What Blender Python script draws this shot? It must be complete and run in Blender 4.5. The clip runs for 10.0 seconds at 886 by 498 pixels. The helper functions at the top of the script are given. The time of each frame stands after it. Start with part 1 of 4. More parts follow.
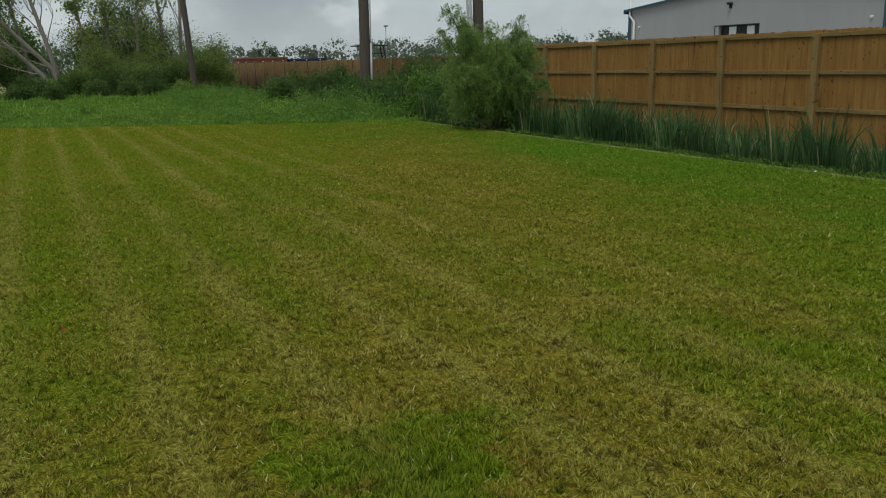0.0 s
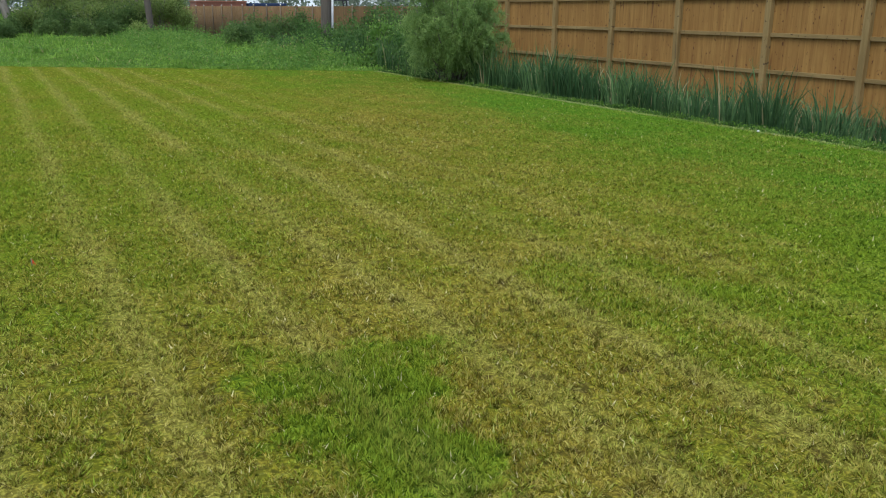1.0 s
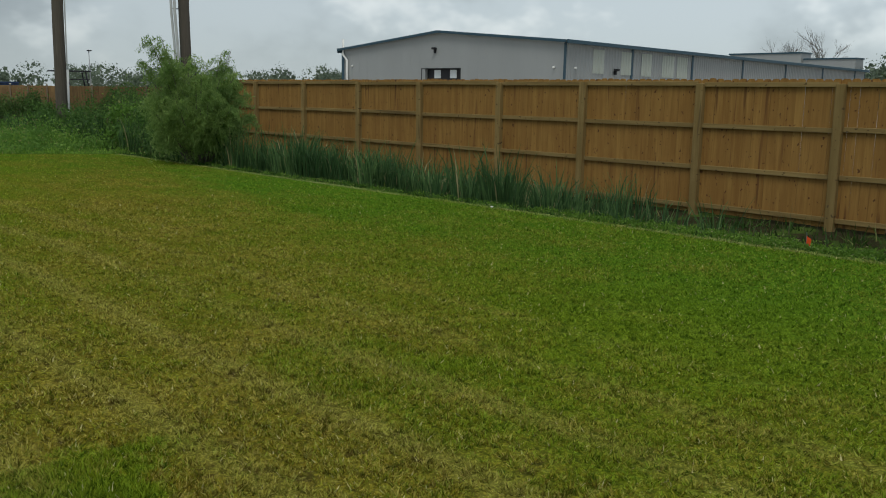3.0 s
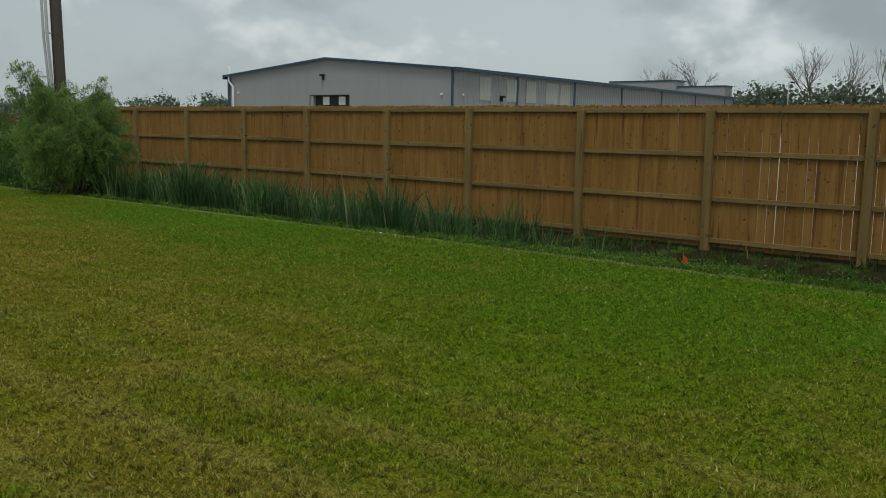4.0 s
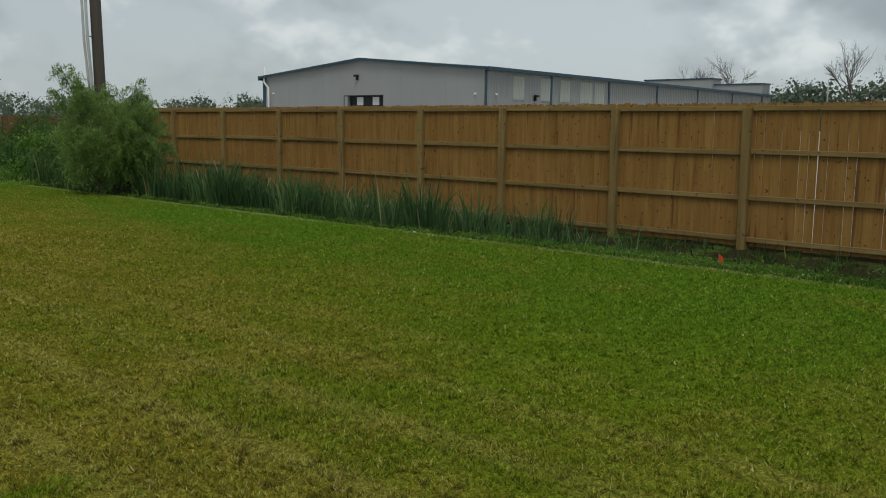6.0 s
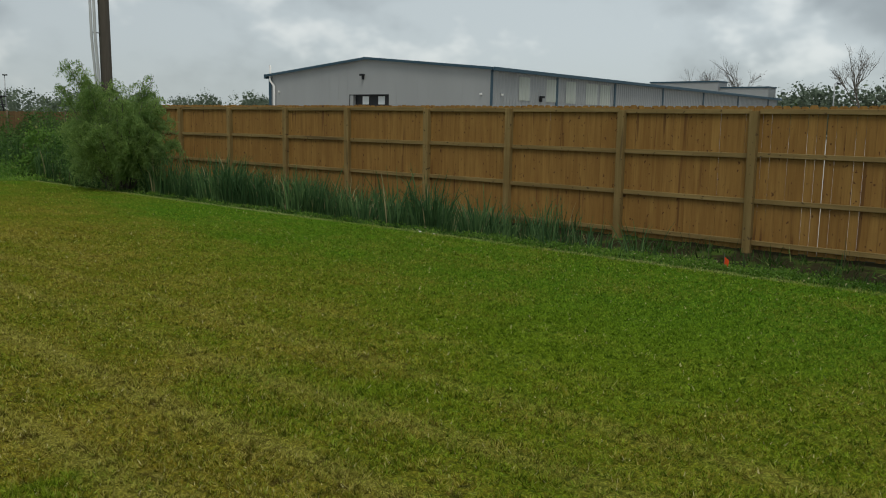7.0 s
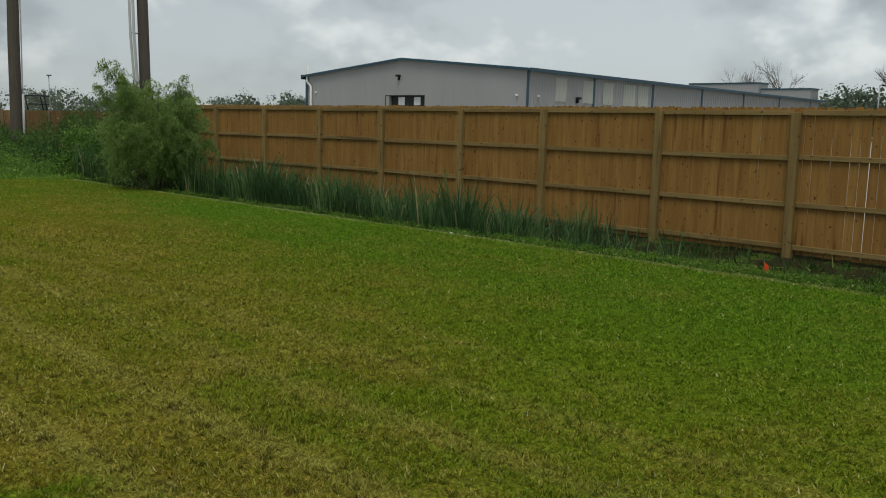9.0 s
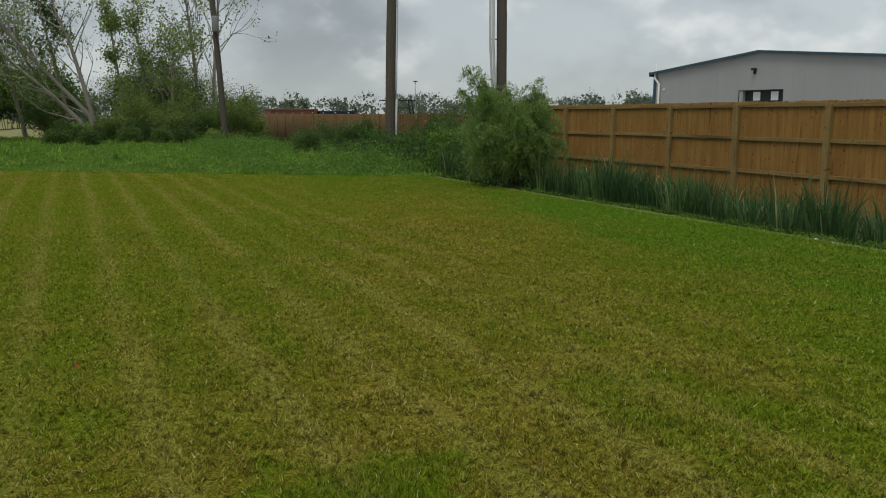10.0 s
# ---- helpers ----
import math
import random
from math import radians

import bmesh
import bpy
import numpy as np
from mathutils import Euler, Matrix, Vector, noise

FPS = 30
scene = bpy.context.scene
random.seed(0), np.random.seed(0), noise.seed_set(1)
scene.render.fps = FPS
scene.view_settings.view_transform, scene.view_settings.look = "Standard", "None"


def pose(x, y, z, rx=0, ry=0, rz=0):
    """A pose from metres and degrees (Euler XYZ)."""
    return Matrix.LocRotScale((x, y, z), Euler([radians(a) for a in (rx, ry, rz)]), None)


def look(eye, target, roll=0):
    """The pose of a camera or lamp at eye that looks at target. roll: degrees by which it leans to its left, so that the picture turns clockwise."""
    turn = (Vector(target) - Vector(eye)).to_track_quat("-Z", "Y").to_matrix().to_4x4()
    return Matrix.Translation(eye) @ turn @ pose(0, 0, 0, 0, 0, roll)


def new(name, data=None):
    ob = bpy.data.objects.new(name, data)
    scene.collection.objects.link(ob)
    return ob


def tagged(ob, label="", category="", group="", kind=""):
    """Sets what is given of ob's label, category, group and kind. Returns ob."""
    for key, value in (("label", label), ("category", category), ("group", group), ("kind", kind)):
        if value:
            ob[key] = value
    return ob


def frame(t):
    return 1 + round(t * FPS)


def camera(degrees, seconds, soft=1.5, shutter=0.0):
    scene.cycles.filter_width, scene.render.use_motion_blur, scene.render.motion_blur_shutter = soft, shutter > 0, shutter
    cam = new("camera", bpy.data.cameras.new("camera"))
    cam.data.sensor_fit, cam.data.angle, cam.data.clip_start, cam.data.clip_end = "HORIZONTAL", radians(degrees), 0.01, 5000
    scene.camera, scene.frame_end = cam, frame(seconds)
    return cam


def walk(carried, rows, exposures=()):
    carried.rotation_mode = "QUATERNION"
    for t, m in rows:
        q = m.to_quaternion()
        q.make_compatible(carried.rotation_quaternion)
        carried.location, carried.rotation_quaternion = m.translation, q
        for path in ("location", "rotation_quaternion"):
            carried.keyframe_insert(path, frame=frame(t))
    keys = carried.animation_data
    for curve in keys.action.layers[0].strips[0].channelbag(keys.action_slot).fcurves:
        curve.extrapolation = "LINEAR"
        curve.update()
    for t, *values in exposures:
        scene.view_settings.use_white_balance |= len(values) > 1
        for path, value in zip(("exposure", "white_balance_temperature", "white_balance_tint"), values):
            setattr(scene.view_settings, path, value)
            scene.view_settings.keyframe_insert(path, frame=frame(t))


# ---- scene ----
cam = camera(54.9, 10.0, soft=1.0)
PATH = [
    (0, (-0.192, -0.747, 1.44), (0.641, 1.019, 1.006), -1.6),
    (0.5, (-0.306, -0.981, 1.44), (0.558, 0.739, 0.896), -0.4),
    (1, (-0.309, -1.04, 1.462), (0.598, 0.658, 0.92), 0.3),
    (1.5, (-0.24, -1.093, 1.46), (0.978, 0.405, 0.939), 1.7),
    (2, (-0.201, -1.163, 1.454), (1.224, 0.143, 0.941), 2.7),
    (2.2, (-0.269, -1.176, 1.474), (1.056, 0.23, 0.957), 2.2),
    (3.3, (-0.114, -1.19, 1.518), (1.318, 0.172, 1.213), 0.7),
    (3.5, (-0.101, -1.198, 1.514), (1.42, 0.066, 1.213), 0.9),
    (4, (-0.103, -1.199, 1.513), (1.44, 0.038, 1.213), 0.6),
    (4.5, (-0.125, -1.182, 1.51), (1.392, 0.085, 1.206), 0.4),
    (5, (-0.132, -1.199, 1.515), (1.372, 0.085, 1.213), 0.3),
    (5.5, (-0.117, -1.217, 1.511), (1.377, 0.078, 1.211), 0.1),
    (7, (-0.148, -1.205, 1.507), (1.339, 0.098, 1.206), 0.9),
    (7.5, (-0.16, -1.215, 1.51), (1.313, 0.105, 1.217), 0.9),
    (8, (-0.161, -1.226, 1.514), (1.299, 0.109, 1.221), 1.0),
    (8.5, (-0.115, -1.203, 1.504), (1.337, 0.141, 1.209), 1.3),
    (9, (-0.009, -1.142, 1.496), (1.423, 0.222, 1.196), 1.1),
    (9.5, (-0.003, -1.113, 1.499), (1.344, 0.334, 1.197), 1.2),
    (9.6, (-0.032, -1.111, 1.502), (1.257, 0.388, 1.197), 1.1),
    (9.7, (-0.046, -1.098, 1.509), (1.142, 0.482, 1.202), 0.7),
    (9.8, (-0.095, -1.122, 1.493), (0.96, 0.549, 1.185), 0.5),
    (9.9, (-0.153, -1.112, 1.53), (0.768, 0.636, 1.218), 0.3),
    (10, (-0.144, -1.115, 1.514), (0.649, 0.694, 1.203), 0.0),
]
EXPOSURES = [(0, -0.03, 6400, 7), (0.5, 0.50, 6050, 10), (1, 0.95, 5750, 12), (2.2, 1.02, 5750, 8), (3.3, -0.20, 6450, 4.8), (5.5, -0.13, 6450, 6.0), (7.0, -0.03, 6500, 6.0), (10, -0.02, 6580, 7.5)]
walk(cam, [(t, look(eye, target, roll)) for t, eye, target, roll in PATH], EXPOSURES)
# ---- body ----
RNG = np.random.default_rng(7)
FENCE_X, POST_GAP, FENCE_TOP = 13.8, 2.44, 1.80
LAWN_X = 8.22                      # the mown edge along the ditch
FAR_A, FAR_B = 23.9, 0.68         # the mown edge at the back: y = FAR_A - FAR_B * x


# ---- node helpers ----
def node(nt, kind, ins=None, **props):
    n = nt.nodes.new(kind)
    for k, v in props.items():
        setattr(n, k, v)
    for k, v in (ins or {}).items():
        put(nt, n.inputs[k], v)
    return n


def put(nt, socket, v):
    if isinstance(v, bpy.types.NodeSocket):
        nt.links.new(v, socket)
    elif isinstance(v, (tuple, list)) and len(v) == 3 and socket.type == "RGBA":
        socket.default_value = (*v, 1)
    else:
        socket.default_value = v


def calc(nt, op, a, b=0.0, c=None, clamp=False):
    n = node(nt, "ShaderNodeMath", {0: a, 1: b}, operation=op, use_clamp=clamp)
    if c is not None:
        put(nt, n.inputs[2], c)
    return n.outputs[0]


def mix(nt, f, a, b, blend="MIX"):
    n = node(nt, "ShaderNodeMix", data_type="RGBA", blend_type=blend)
    put(nt, n.inputs[0], f)
    put(nt, n.inputs[6], a)
    put(nt, n.inputs[7], b)
    return n.outputs[2]


def ramp(nt, v, lo, hi, a=0.0, b=1.0, smooth=True):
    n = node(nt, "ShaderNodeMapRange", {0: v, 1: lo, 2: hi, 3: a, 4: b},
             interpolation_type="SMOOTHSTEP" if smooth else "LINEAR")
    return n.outputs[0]


def grain(nt, vec, scale, detail=3.0, rough=0.55):
    return node(nt, "ShaderNodeTexNoise", {"Vector": vec, "Scale": scale, "Detail": detail, "Roughness": rough}).outputs[0]


def stretch(nt, vec, by):
    return node(nt, "ShaderNodeVectorMath", {0: vec, 1: by}, operation="MULTIPLY").outputs[0]


def place(nt):
    return nt.nodes.new("ShaderNodeNewGeometry").outputs["Position"]


def local(nt):
    return nt.nodes.new("ShaderNodeTexCoord").outputs["Object"]


def material(name, build, rough=0.8, metal=0.0, spec=0.3, leafy=0.0):
    """build(nt) gives a colour, or a colour and a height for the relief, or these and the relief's depth."""
    m = bpy.data.materials.new(name)
    m.use_nodes = True
    nt = m.node_tree
    bsdf = nt.nodes["Principled BSDF"]
    got = build(nt)
    got = got if isinstance(got, tuple) and not isinstance(got[0], float) else (got,)
    put(nt, bsdf.inputs["Base Color"], got[0])
    put(nt, bsdf.inputs["Roughness"], rough)
    put(nt, bsdf.inputs["Metallic"], metal)
    put(nt, bsdf.inputs["Specular IOR Level"], spec)
    if len(got) > 1:
        bump = node(nt, "ShaderNodeBump", {"Height": got[1], "Distance": got[2] if len(got) > 2 else 0.01})
        bump.inputs["Strength"].default_value = 0.6
        put(nt, bsdf.inputs["Normal"], bump.outputs[0])
    if leafy:
        thin = node(nt, "ShaderNodeBsdfTranslucent", {"Color": got[0]})
        both = node(nt, "ShaderNodeMixShader", {0: leafy, 1: bsdf.outputs[0], 2: thin.outputs[0]})
        put(nt, nt.nodes["Material Output"].inputs[0], both.outputs[0])
    return m


# ---- sky, sun ----
SUN_AZ, SUN_EL = radians(235), radians(64)
world = bpy.data.worlds.new("sky")
scene.world = world
world.use_nodes = True
wt = world.node_tree
back = wt.nodes["Background"]
sky = node(wt, "ShaderNodeTexSky", sky_type="NISHITA", sun_disc=False)
sky.sun_elevation, sky.sun_rotation = SUN_EL, SUN_AZ
way = wt.nodes.new("ShaderNodeTexCoord").outputs["Generated"]
sx, sy, sz = node(wt, "ShaderNodeSeparateXYZ", {0: way}).outputs
up = calc(wt, "ADD", calc(wt, "MAXIMUM", sz, 0.0), 0.62)
flat = node(wt, "ShaderNodeCombineXYZ", {0: calc(wt, "DIVIDE", sx, up), 1: calc(wt, "DIVIDE", sy, up), 2: 0.0}).outputs[0]
big = grain(wt, flat, 1.9, 4.0, 0.5)
small = grain(wt, flat, 5.2, 4.0, 0.55)
cover = calc(wt, "ADD", calc(wt, "MULTIPLY", big, 0.7), calc(wt, "MULTIPLY", small, 0.3))
cloud = mix(wt, ramp(wt, cover, 0.42, 0.55), (0.355, 0.39, 0.42), (0.575, 0.625, 0.66))
cloud = mix(wt, ramp(wt, small, 0.54, 0.70, 0.0, 0.85), cloud, (0.84, 0.86, 0.865))
cloud = mix(wt, ramp(wt, sz, -0.02, 0.10), (0.52, 0.57, 0.59), cloud)
faint = node(wt, "ShaderNodeVectorMath", {0: sky.outputs[0], 1: (0.1, 0.1, 0.1)}, operation="MULTIPLY").outputs[0]
thin = ramp(wt, sx, 0.30, 0.98, 0.95, 1.09)          # cloud colour is scaled up towards the east to fit the view
cloud = mix(wt, 1.0, cloud, node(wt, "ShaderNodeCombineXYZ", {0: thin, 1: thin, 2: thin}).outputs[0], "MULTIPLY")
put(wt, back.inputs[0], mix(wt, 0.9, faint, cloud))
back.inputs[1].default_value = 0.92
sun = new("sun", bpy.data.lights.new("sun", "SUN"))
sun.data.energy, sun.data.angle, sun.data.color = 1.7, radians(25), (1.0, 0.95, 0.87)
sun.matrix_world = look((0, 0, 30), Vector((0, 0, 30)) - Vector((math.sin(SUN_AZ) * math.cos(SUN_EL), math.cos(SUN_AZ) * math.cos(SUN_EL), math.sin(SUN_EL))))


# ---- ground materials ----
def lawn_colour(nt, own=None):
    """The lawn's colour; own: how much drier or greener a single blade is."""
    p = place(nt)
    x, y, z = node(nt, "ShaderNodeSeparateXYZ", {0: p}).outputs
    broad, mid, fine = grain(nt, p, 0.32, 3), grain(nt, p, 1.7, 4), grain(nt, p, 16, 3)
    along = grain(nt, stretch(nt, p, (2.5, 0.35, 1)), 1.0, 3)
    sway = calc(nt, "MULTIPLY_ADD", grain(nt, stretch(nt, p, (0.4, 0.25, 1)), 1.0, 1), 0.25, x)
    wave = calc(nt, "COSINE", calc(nt, "MULTIPLY", calc(nt, "SUBTRACT", sway, 0.30), 2 * math.pi / 0.66))
    stripe = calc(nt, "MULTIPLY", calc(nt, "POWER", calc(nt, "MULTIPLY_ADD", wave, 0.5, 0.5), 4.0), ramp(nt, x, 5.5, 2.0))
    stripe = calc(nt, "MULTIPLY", stripe, ramp(nt, along, 0.3, 0.6, 0.35, 1.0))
    off = calc(nt, "DIVIDE", calc(nt, "SUBTRACT", x, calc(nt, "MULTIPLY_ADD", y, 0.52, 0.3)), 2.1)
    ridge = calc(nt, "MULTIPLY_ADD", calc(nt, "EXPONENT", calc(nt, "MULTIPLY", calc(nt, "MULTIPLY", off, off), -1.0)), 0.42, 0.245)
    ridge = calc(nt, "MULTIPLY", ridge, ramp(nt, calc(nt, "MULTIPLY_ADD", y, -0.17, x), 2.8, 6.0, 1.0, 0.22))
    dry = calc(nt, "ADD", ridge, calc(nt, "MULTIPLY", calc(nt, "SUBTRACT", broad, 0.5), 0.9))
    dry = calc(nt, "ADD", dry, calc(nt, "MULTIPLY", calc(nt, "SUBTRACT", mid, 0.5), 1.05))
    dry = calc(nt, "ADD", dry, calc(nt, "MULTIPLY", calc(nt, "SUBTRACT", along, 0.5), 0.9))
    dry = calc(nt, "ADD", dry, calc(nt, "MULTIPLY", stripe, 0.22))
    dry = calc(nt, "ADD", dry, calc(nt, "MULTIPLY", ramp(nt, y, 4.5, 1.0, 0.0, 0.2), ramp(nt, x, 3.0, 1.5)))
    dry = calc(nt, "ADD", dry, ramp(nt, x, LAWN_X - 0.22, LAWN_X - 0.02, 0.0, 0.3))
    for cx, cy, r, depth in ((0.92, 2.0, 0.52, 0.8), (0.85, 1.62, 0.5, 0.7), (0.76, 1.35, 0.46, 0.7), (0.90, 1.2, 0.34, 0.55), (2.6, 2.4, 0.8, 0.3), (3.3, 1.6, 0.8, 0.25), (5.0, 1.6, 1.6, 0.4), (0.2, 0.75, 0.4, 0.4)):
        d = node(nt, "ShaderNodeVectorMath", {0: p, 1: (cx, cy, 0)}, operation="DISTANCE").outputs["Value"]
        d = calc(nt, "ADD", d, calc(nt, "MULTIPLY", calc(nt, "SUBTRACT", grain(nt, p, 3.0, 4), 0.5), 1.3))
        dry = calc(nt, "SUBTRACT", dry, ramp(nt, d, r * 0.4, r, depth, 0.0))
    dry = calc(nt, "ADD", dry, calc(nt, "MULTIPLY", calc(nt, "SUBTRACT", fine, 0.5), 0.9))
    if own is not None:
        dry = calc(nt, "ADD", dry, own)
    dry = calc(nt, "MINIMUM", calc(nt, "MAXIMUM", dry, 0.0), 1.0)
    green = mix(nt, ramp(nt, x, 3.5, 7), (0.208, 0.268, 0.015), (0.121, 0.252, 0.017))
    straw = mix(nt, ramp(nt, mid, 0.35, 0.65), (0.272, 0.214, 0.019), (0.366, 0.300, 0.041))
    c = mix(nt, dry, green, straw)
    c = mix(nt, calc(nt, "MULTIPLY", stripe, 0.82), c, (0.38, 0.372, 0.072))
    worn = calc(nt, "MULTIPLY", ramp(nt, grain(nt, p, 7.0, 4, 0.65), 0.55, 0.66), ramp(nt, dry, 0.3, 0.7, 0.12, 0.88))
    c = mix(nt, worn, c, (0.085, 0.060, 0.018))
    # shading of the tufts painted into the colour: dark hollows, light tips
    tuft_shade = grain(nt, stretch(nt, p, (1.0, 0.75, 1.0)), 21.0, 3, 0.6)
    c = mix(nt, ramp(nt, tuft_shade, 0.48, 0.36, 0.0, 0.75), c, mix(nt, dry, (0.045, 0.088, 0.008), (0.085, 0.066, 0.014)))
    c = mix(nt, ramp(nt, tuft_shade, 0.53, 0.66, 0.0, 0.6), c, mix(nt, dry, (0.24, 0.36, 0.035), (0.46, 0.41, 0.10)))
    edge = calc(nt, "MULTIPLY", ramp(nt, x, LAWN_X - 0.13, LAWN_X - 0.06), ramp(nt, along, 0.35, 0.6, 0.15, 0.85))
    c = mix(nt, edge, c, (0.37, 0.42, 0.17))
    return c, dry, fine, x, y


def mown(nt, x, y):
    """1 on the mown lawn, 0 off it."""
    p = place(nt)
    wob = calc(nt, "MULTIPLY", calc(nt, "SUBTRACT", grain(nt, p, 1.3), 0.5), 0.5)
    side = ramp(nt, calc(nt, "ADD", x, wob), LAWN_X + 0.15, LAWN_X - 0.15)
    far = calc(nt, "ADD", calc(nt, "MULTIPLY_ADD", x, FAR_B, y), wob)
    return calc(nt, "MULTIPLY", side, ramp(nt, far, FAR_A + 0.2, FAR_A - 0.2))


def ground_build(nt):
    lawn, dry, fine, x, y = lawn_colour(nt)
    p = place(nt)
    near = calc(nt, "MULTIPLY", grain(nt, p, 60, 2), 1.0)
    # shade between the blades is put into the ground colour, along with dark thatch
    thatch_shade = mix(nt, dry, (0.016, 0.036, 0.004), (0.032, 0.026, 0.006))
    shaded = ramp(nt, near, 0.34, 0.56, 0.30, 0.72)
    lawn = mix(nt, shaded, lawn, thatch_shade)
    wild = mix(nt, grain(nt, p, 1.1, 5), (0.035, 0.07, 0.012), (0.10, 0.17, 0.03))
    soil = mix(nt, grain(nt, p, 3.0, 5), (0.015, 0.015, 0.008), (0.048, 0.043, 0.022))
    wet = calc(nt, "MULTIPLY", ramp(nt, x, 8.6, 9.6), ramp(nt, x, 30, 14.2))
    wild = mix(nt, calc(nt, "MULTIPLY", wet, ramp(nt, grain(nt, p, 1.6), 0.35, 0.5, 0.3, 1.0)), wild, soil)
    yard = mix(nt, grain(nt, p, 0.6, 4), (0.30, 0.285, 0.25), (0.42, 0.40, 0.36))
    wild = mix(nt, ramp(nt, x, 14.2, 14.8), wild, yard)
    field = mix(nt, grain(nt, p, 0.8), (0.28, 0.25, 0.14), (0.20, 0.22, 0.09))
    wild = mix(nt, calc(nt, "MULTIPLY", ramp(nt, y, 55, 58), ramp(nt, x, -0.6, -1.6)), wild, field)
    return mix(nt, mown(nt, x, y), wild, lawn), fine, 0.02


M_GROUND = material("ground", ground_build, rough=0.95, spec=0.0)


def blade_build(nt):
    r = nt.nodes.new("ShaderNodeNewGeometry").outputs["Random Per Island"]
    other = calc(nt, "FRACT", calc(nt, "MULTIPLY", r, 61.7))
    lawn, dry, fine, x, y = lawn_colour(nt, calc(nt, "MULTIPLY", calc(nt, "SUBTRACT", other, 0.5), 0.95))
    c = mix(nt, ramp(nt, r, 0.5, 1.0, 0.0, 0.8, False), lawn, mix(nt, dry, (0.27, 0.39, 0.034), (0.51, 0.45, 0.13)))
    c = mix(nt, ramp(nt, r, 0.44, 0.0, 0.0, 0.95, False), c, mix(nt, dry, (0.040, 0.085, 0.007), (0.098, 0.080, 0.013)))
    return mix(nt, ramp(nt, r, 0.988, 0.992), c, (0.60, 0.55, 0.27))


M_BLADE = material("lawn blades", blade_build, rough=0.8, spec=0.0, leafy=0.3)


def leaf_material(name, dark, light, odd=None, leafy=0.3, scale=0.8, rough=0.55):
    def build(nt):
        r = nt.nodes.new("ShaderNodeNewGeometry").outputs["Random Per Island"]
        c = mix(nt, r, dark, light)
        c = mix(nt, ramp(nt, grain(nt, place(nt), scale), 0.38, 0.62, 0.0, 0.72), c, dark)
        return mix(nt, ramp(nt, r, 0.965, 0.975), c, odd) if odd else c
    return material(name, build, rough=rough, spec=0.18, leafy=leafy)


M_WILD = leaf_material("wild grass", (0.115, 0.225, 0.029), (0.33, 0.51, 0.080), (0.36, 0.35, 0.14), leafy=0.45)
M_WEED = leaf_material("ditch weeds", (0.085, 0.185, 0.030), (0.250, 0.40, 0.076), (0.28, 0.29, 0.10), scale=1.5, leafy=0.45)
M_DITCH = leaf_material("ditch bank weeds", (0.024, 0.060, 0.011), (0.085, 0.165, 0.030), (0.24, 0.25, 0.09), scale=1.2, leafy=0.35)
M_BANK = leaf_material("bright bank weeds", (0.065, 0.145, 0.016), (0.20, 0.33, 0.045), (0.40, 0.38, 0.20), scale=1.5, leafy=0.45)
M_RANK = leaf_material("rank weeds", (0.045, 0.105, 0.022), (0.150, 0.265, 0.060), scale=0.9, leafy=0.4)
M_STALK = leaf_material("dry stalks", (0.05, 0.06, 0.025), (0.12, 0.12, 0.055), leafy=0.1)
M_REED = leaf_material("cattail blades", (0.034, 0.084, 0.028), (0.155, 0.262, 0.088), (0.34, 0.30, 0.15), scale=1.0, leafy=0.35)
M_FEATHER = leaf_material("feathery leaves", (0.145, 0.240, 0.066), (0.36, 0.49, 0.145), scale=2.0, leafy=0.58)
M_LEAF = leaf_material("tree leaves", (0.140, 0.210, 0.052), (0.36, 0.44, 0.130), scale=0.5, leafy=0.62)
M_SHRUB = leaf_material("shrub leaves", (0.060, 0.115, 0.030), (0.185, 0.27, 0.075), scale=0.6, leafy=0.5)
# distance haze is mixed into this leaf colour: paler, greyer, low in contrast
M_WOODS = leaf_material("hazed far leaves", (0.115, 0.15, 0.105), (0.165, 0.205, 0.14), scale=0.08, leafy=0.3)


def bark_build(dark, light):
    def build(nt):
        g = grain(nt, stretch(nt, place(nt), (6, 6, 0.8)), 3.0, 4)
        return mix(nt, g, dark, light), g, 0.02
    return build


M_BARK = material("bark", bark_build((0.06, 0.05, 0.04), (0.20, 0.18, 0.15)), rough=0.9)
M_PALE_BARK = material("pale bark", bark_build((0.16, 0.14, 0.11), (0.34, 0.31, 0.26)), rough=0.9)


# ---- mesh helpers ----
def raw_mesh(name, verts, faces):
    """A mesh from arrays; faces all have the same number of corners."""
    me = bpy.data.meshes.new(name)
    verts, faces = np.asarray(verts, np.float32), np.asarray(faces, np.int32)
    n, k = faces.shape
    me.vertices.add(len(verts))
    me.vertices.foreach_set("co", verts.ravel())
    me.loops.add(n * k)
    me.loops.foreach_set("vertex_index", faces.ravel())
    me.polygons.add(n)
    me.polygons.foreach_set("loop_start", np.arange(0, n * k, k, dtype=np.int32))
    me.update(calc_edges=True)
    return me


def ob_of(name, me, mat, parent=None, label=""):
    ob = new(name, me)
    if mat and not me.materials:
        me.materials.append(mat)
    if parent:
        ob.parent = parent
    return tagged(ob, label)


def part(name, bm, mat, parent=None, label=""):
    me = bpy.data.meshes.new(name)
    bm.to_mesh(me)
    bm.free()
    return ob_of(name, me, mat, parent, label)


def thing(name, at=(0, 0, 0), turn=0.0):
    ob = new(name)
    ob.matrix_world = pose(*at, 0, 0, turn)
    ob.empty_display_size = 0.2
    return ob


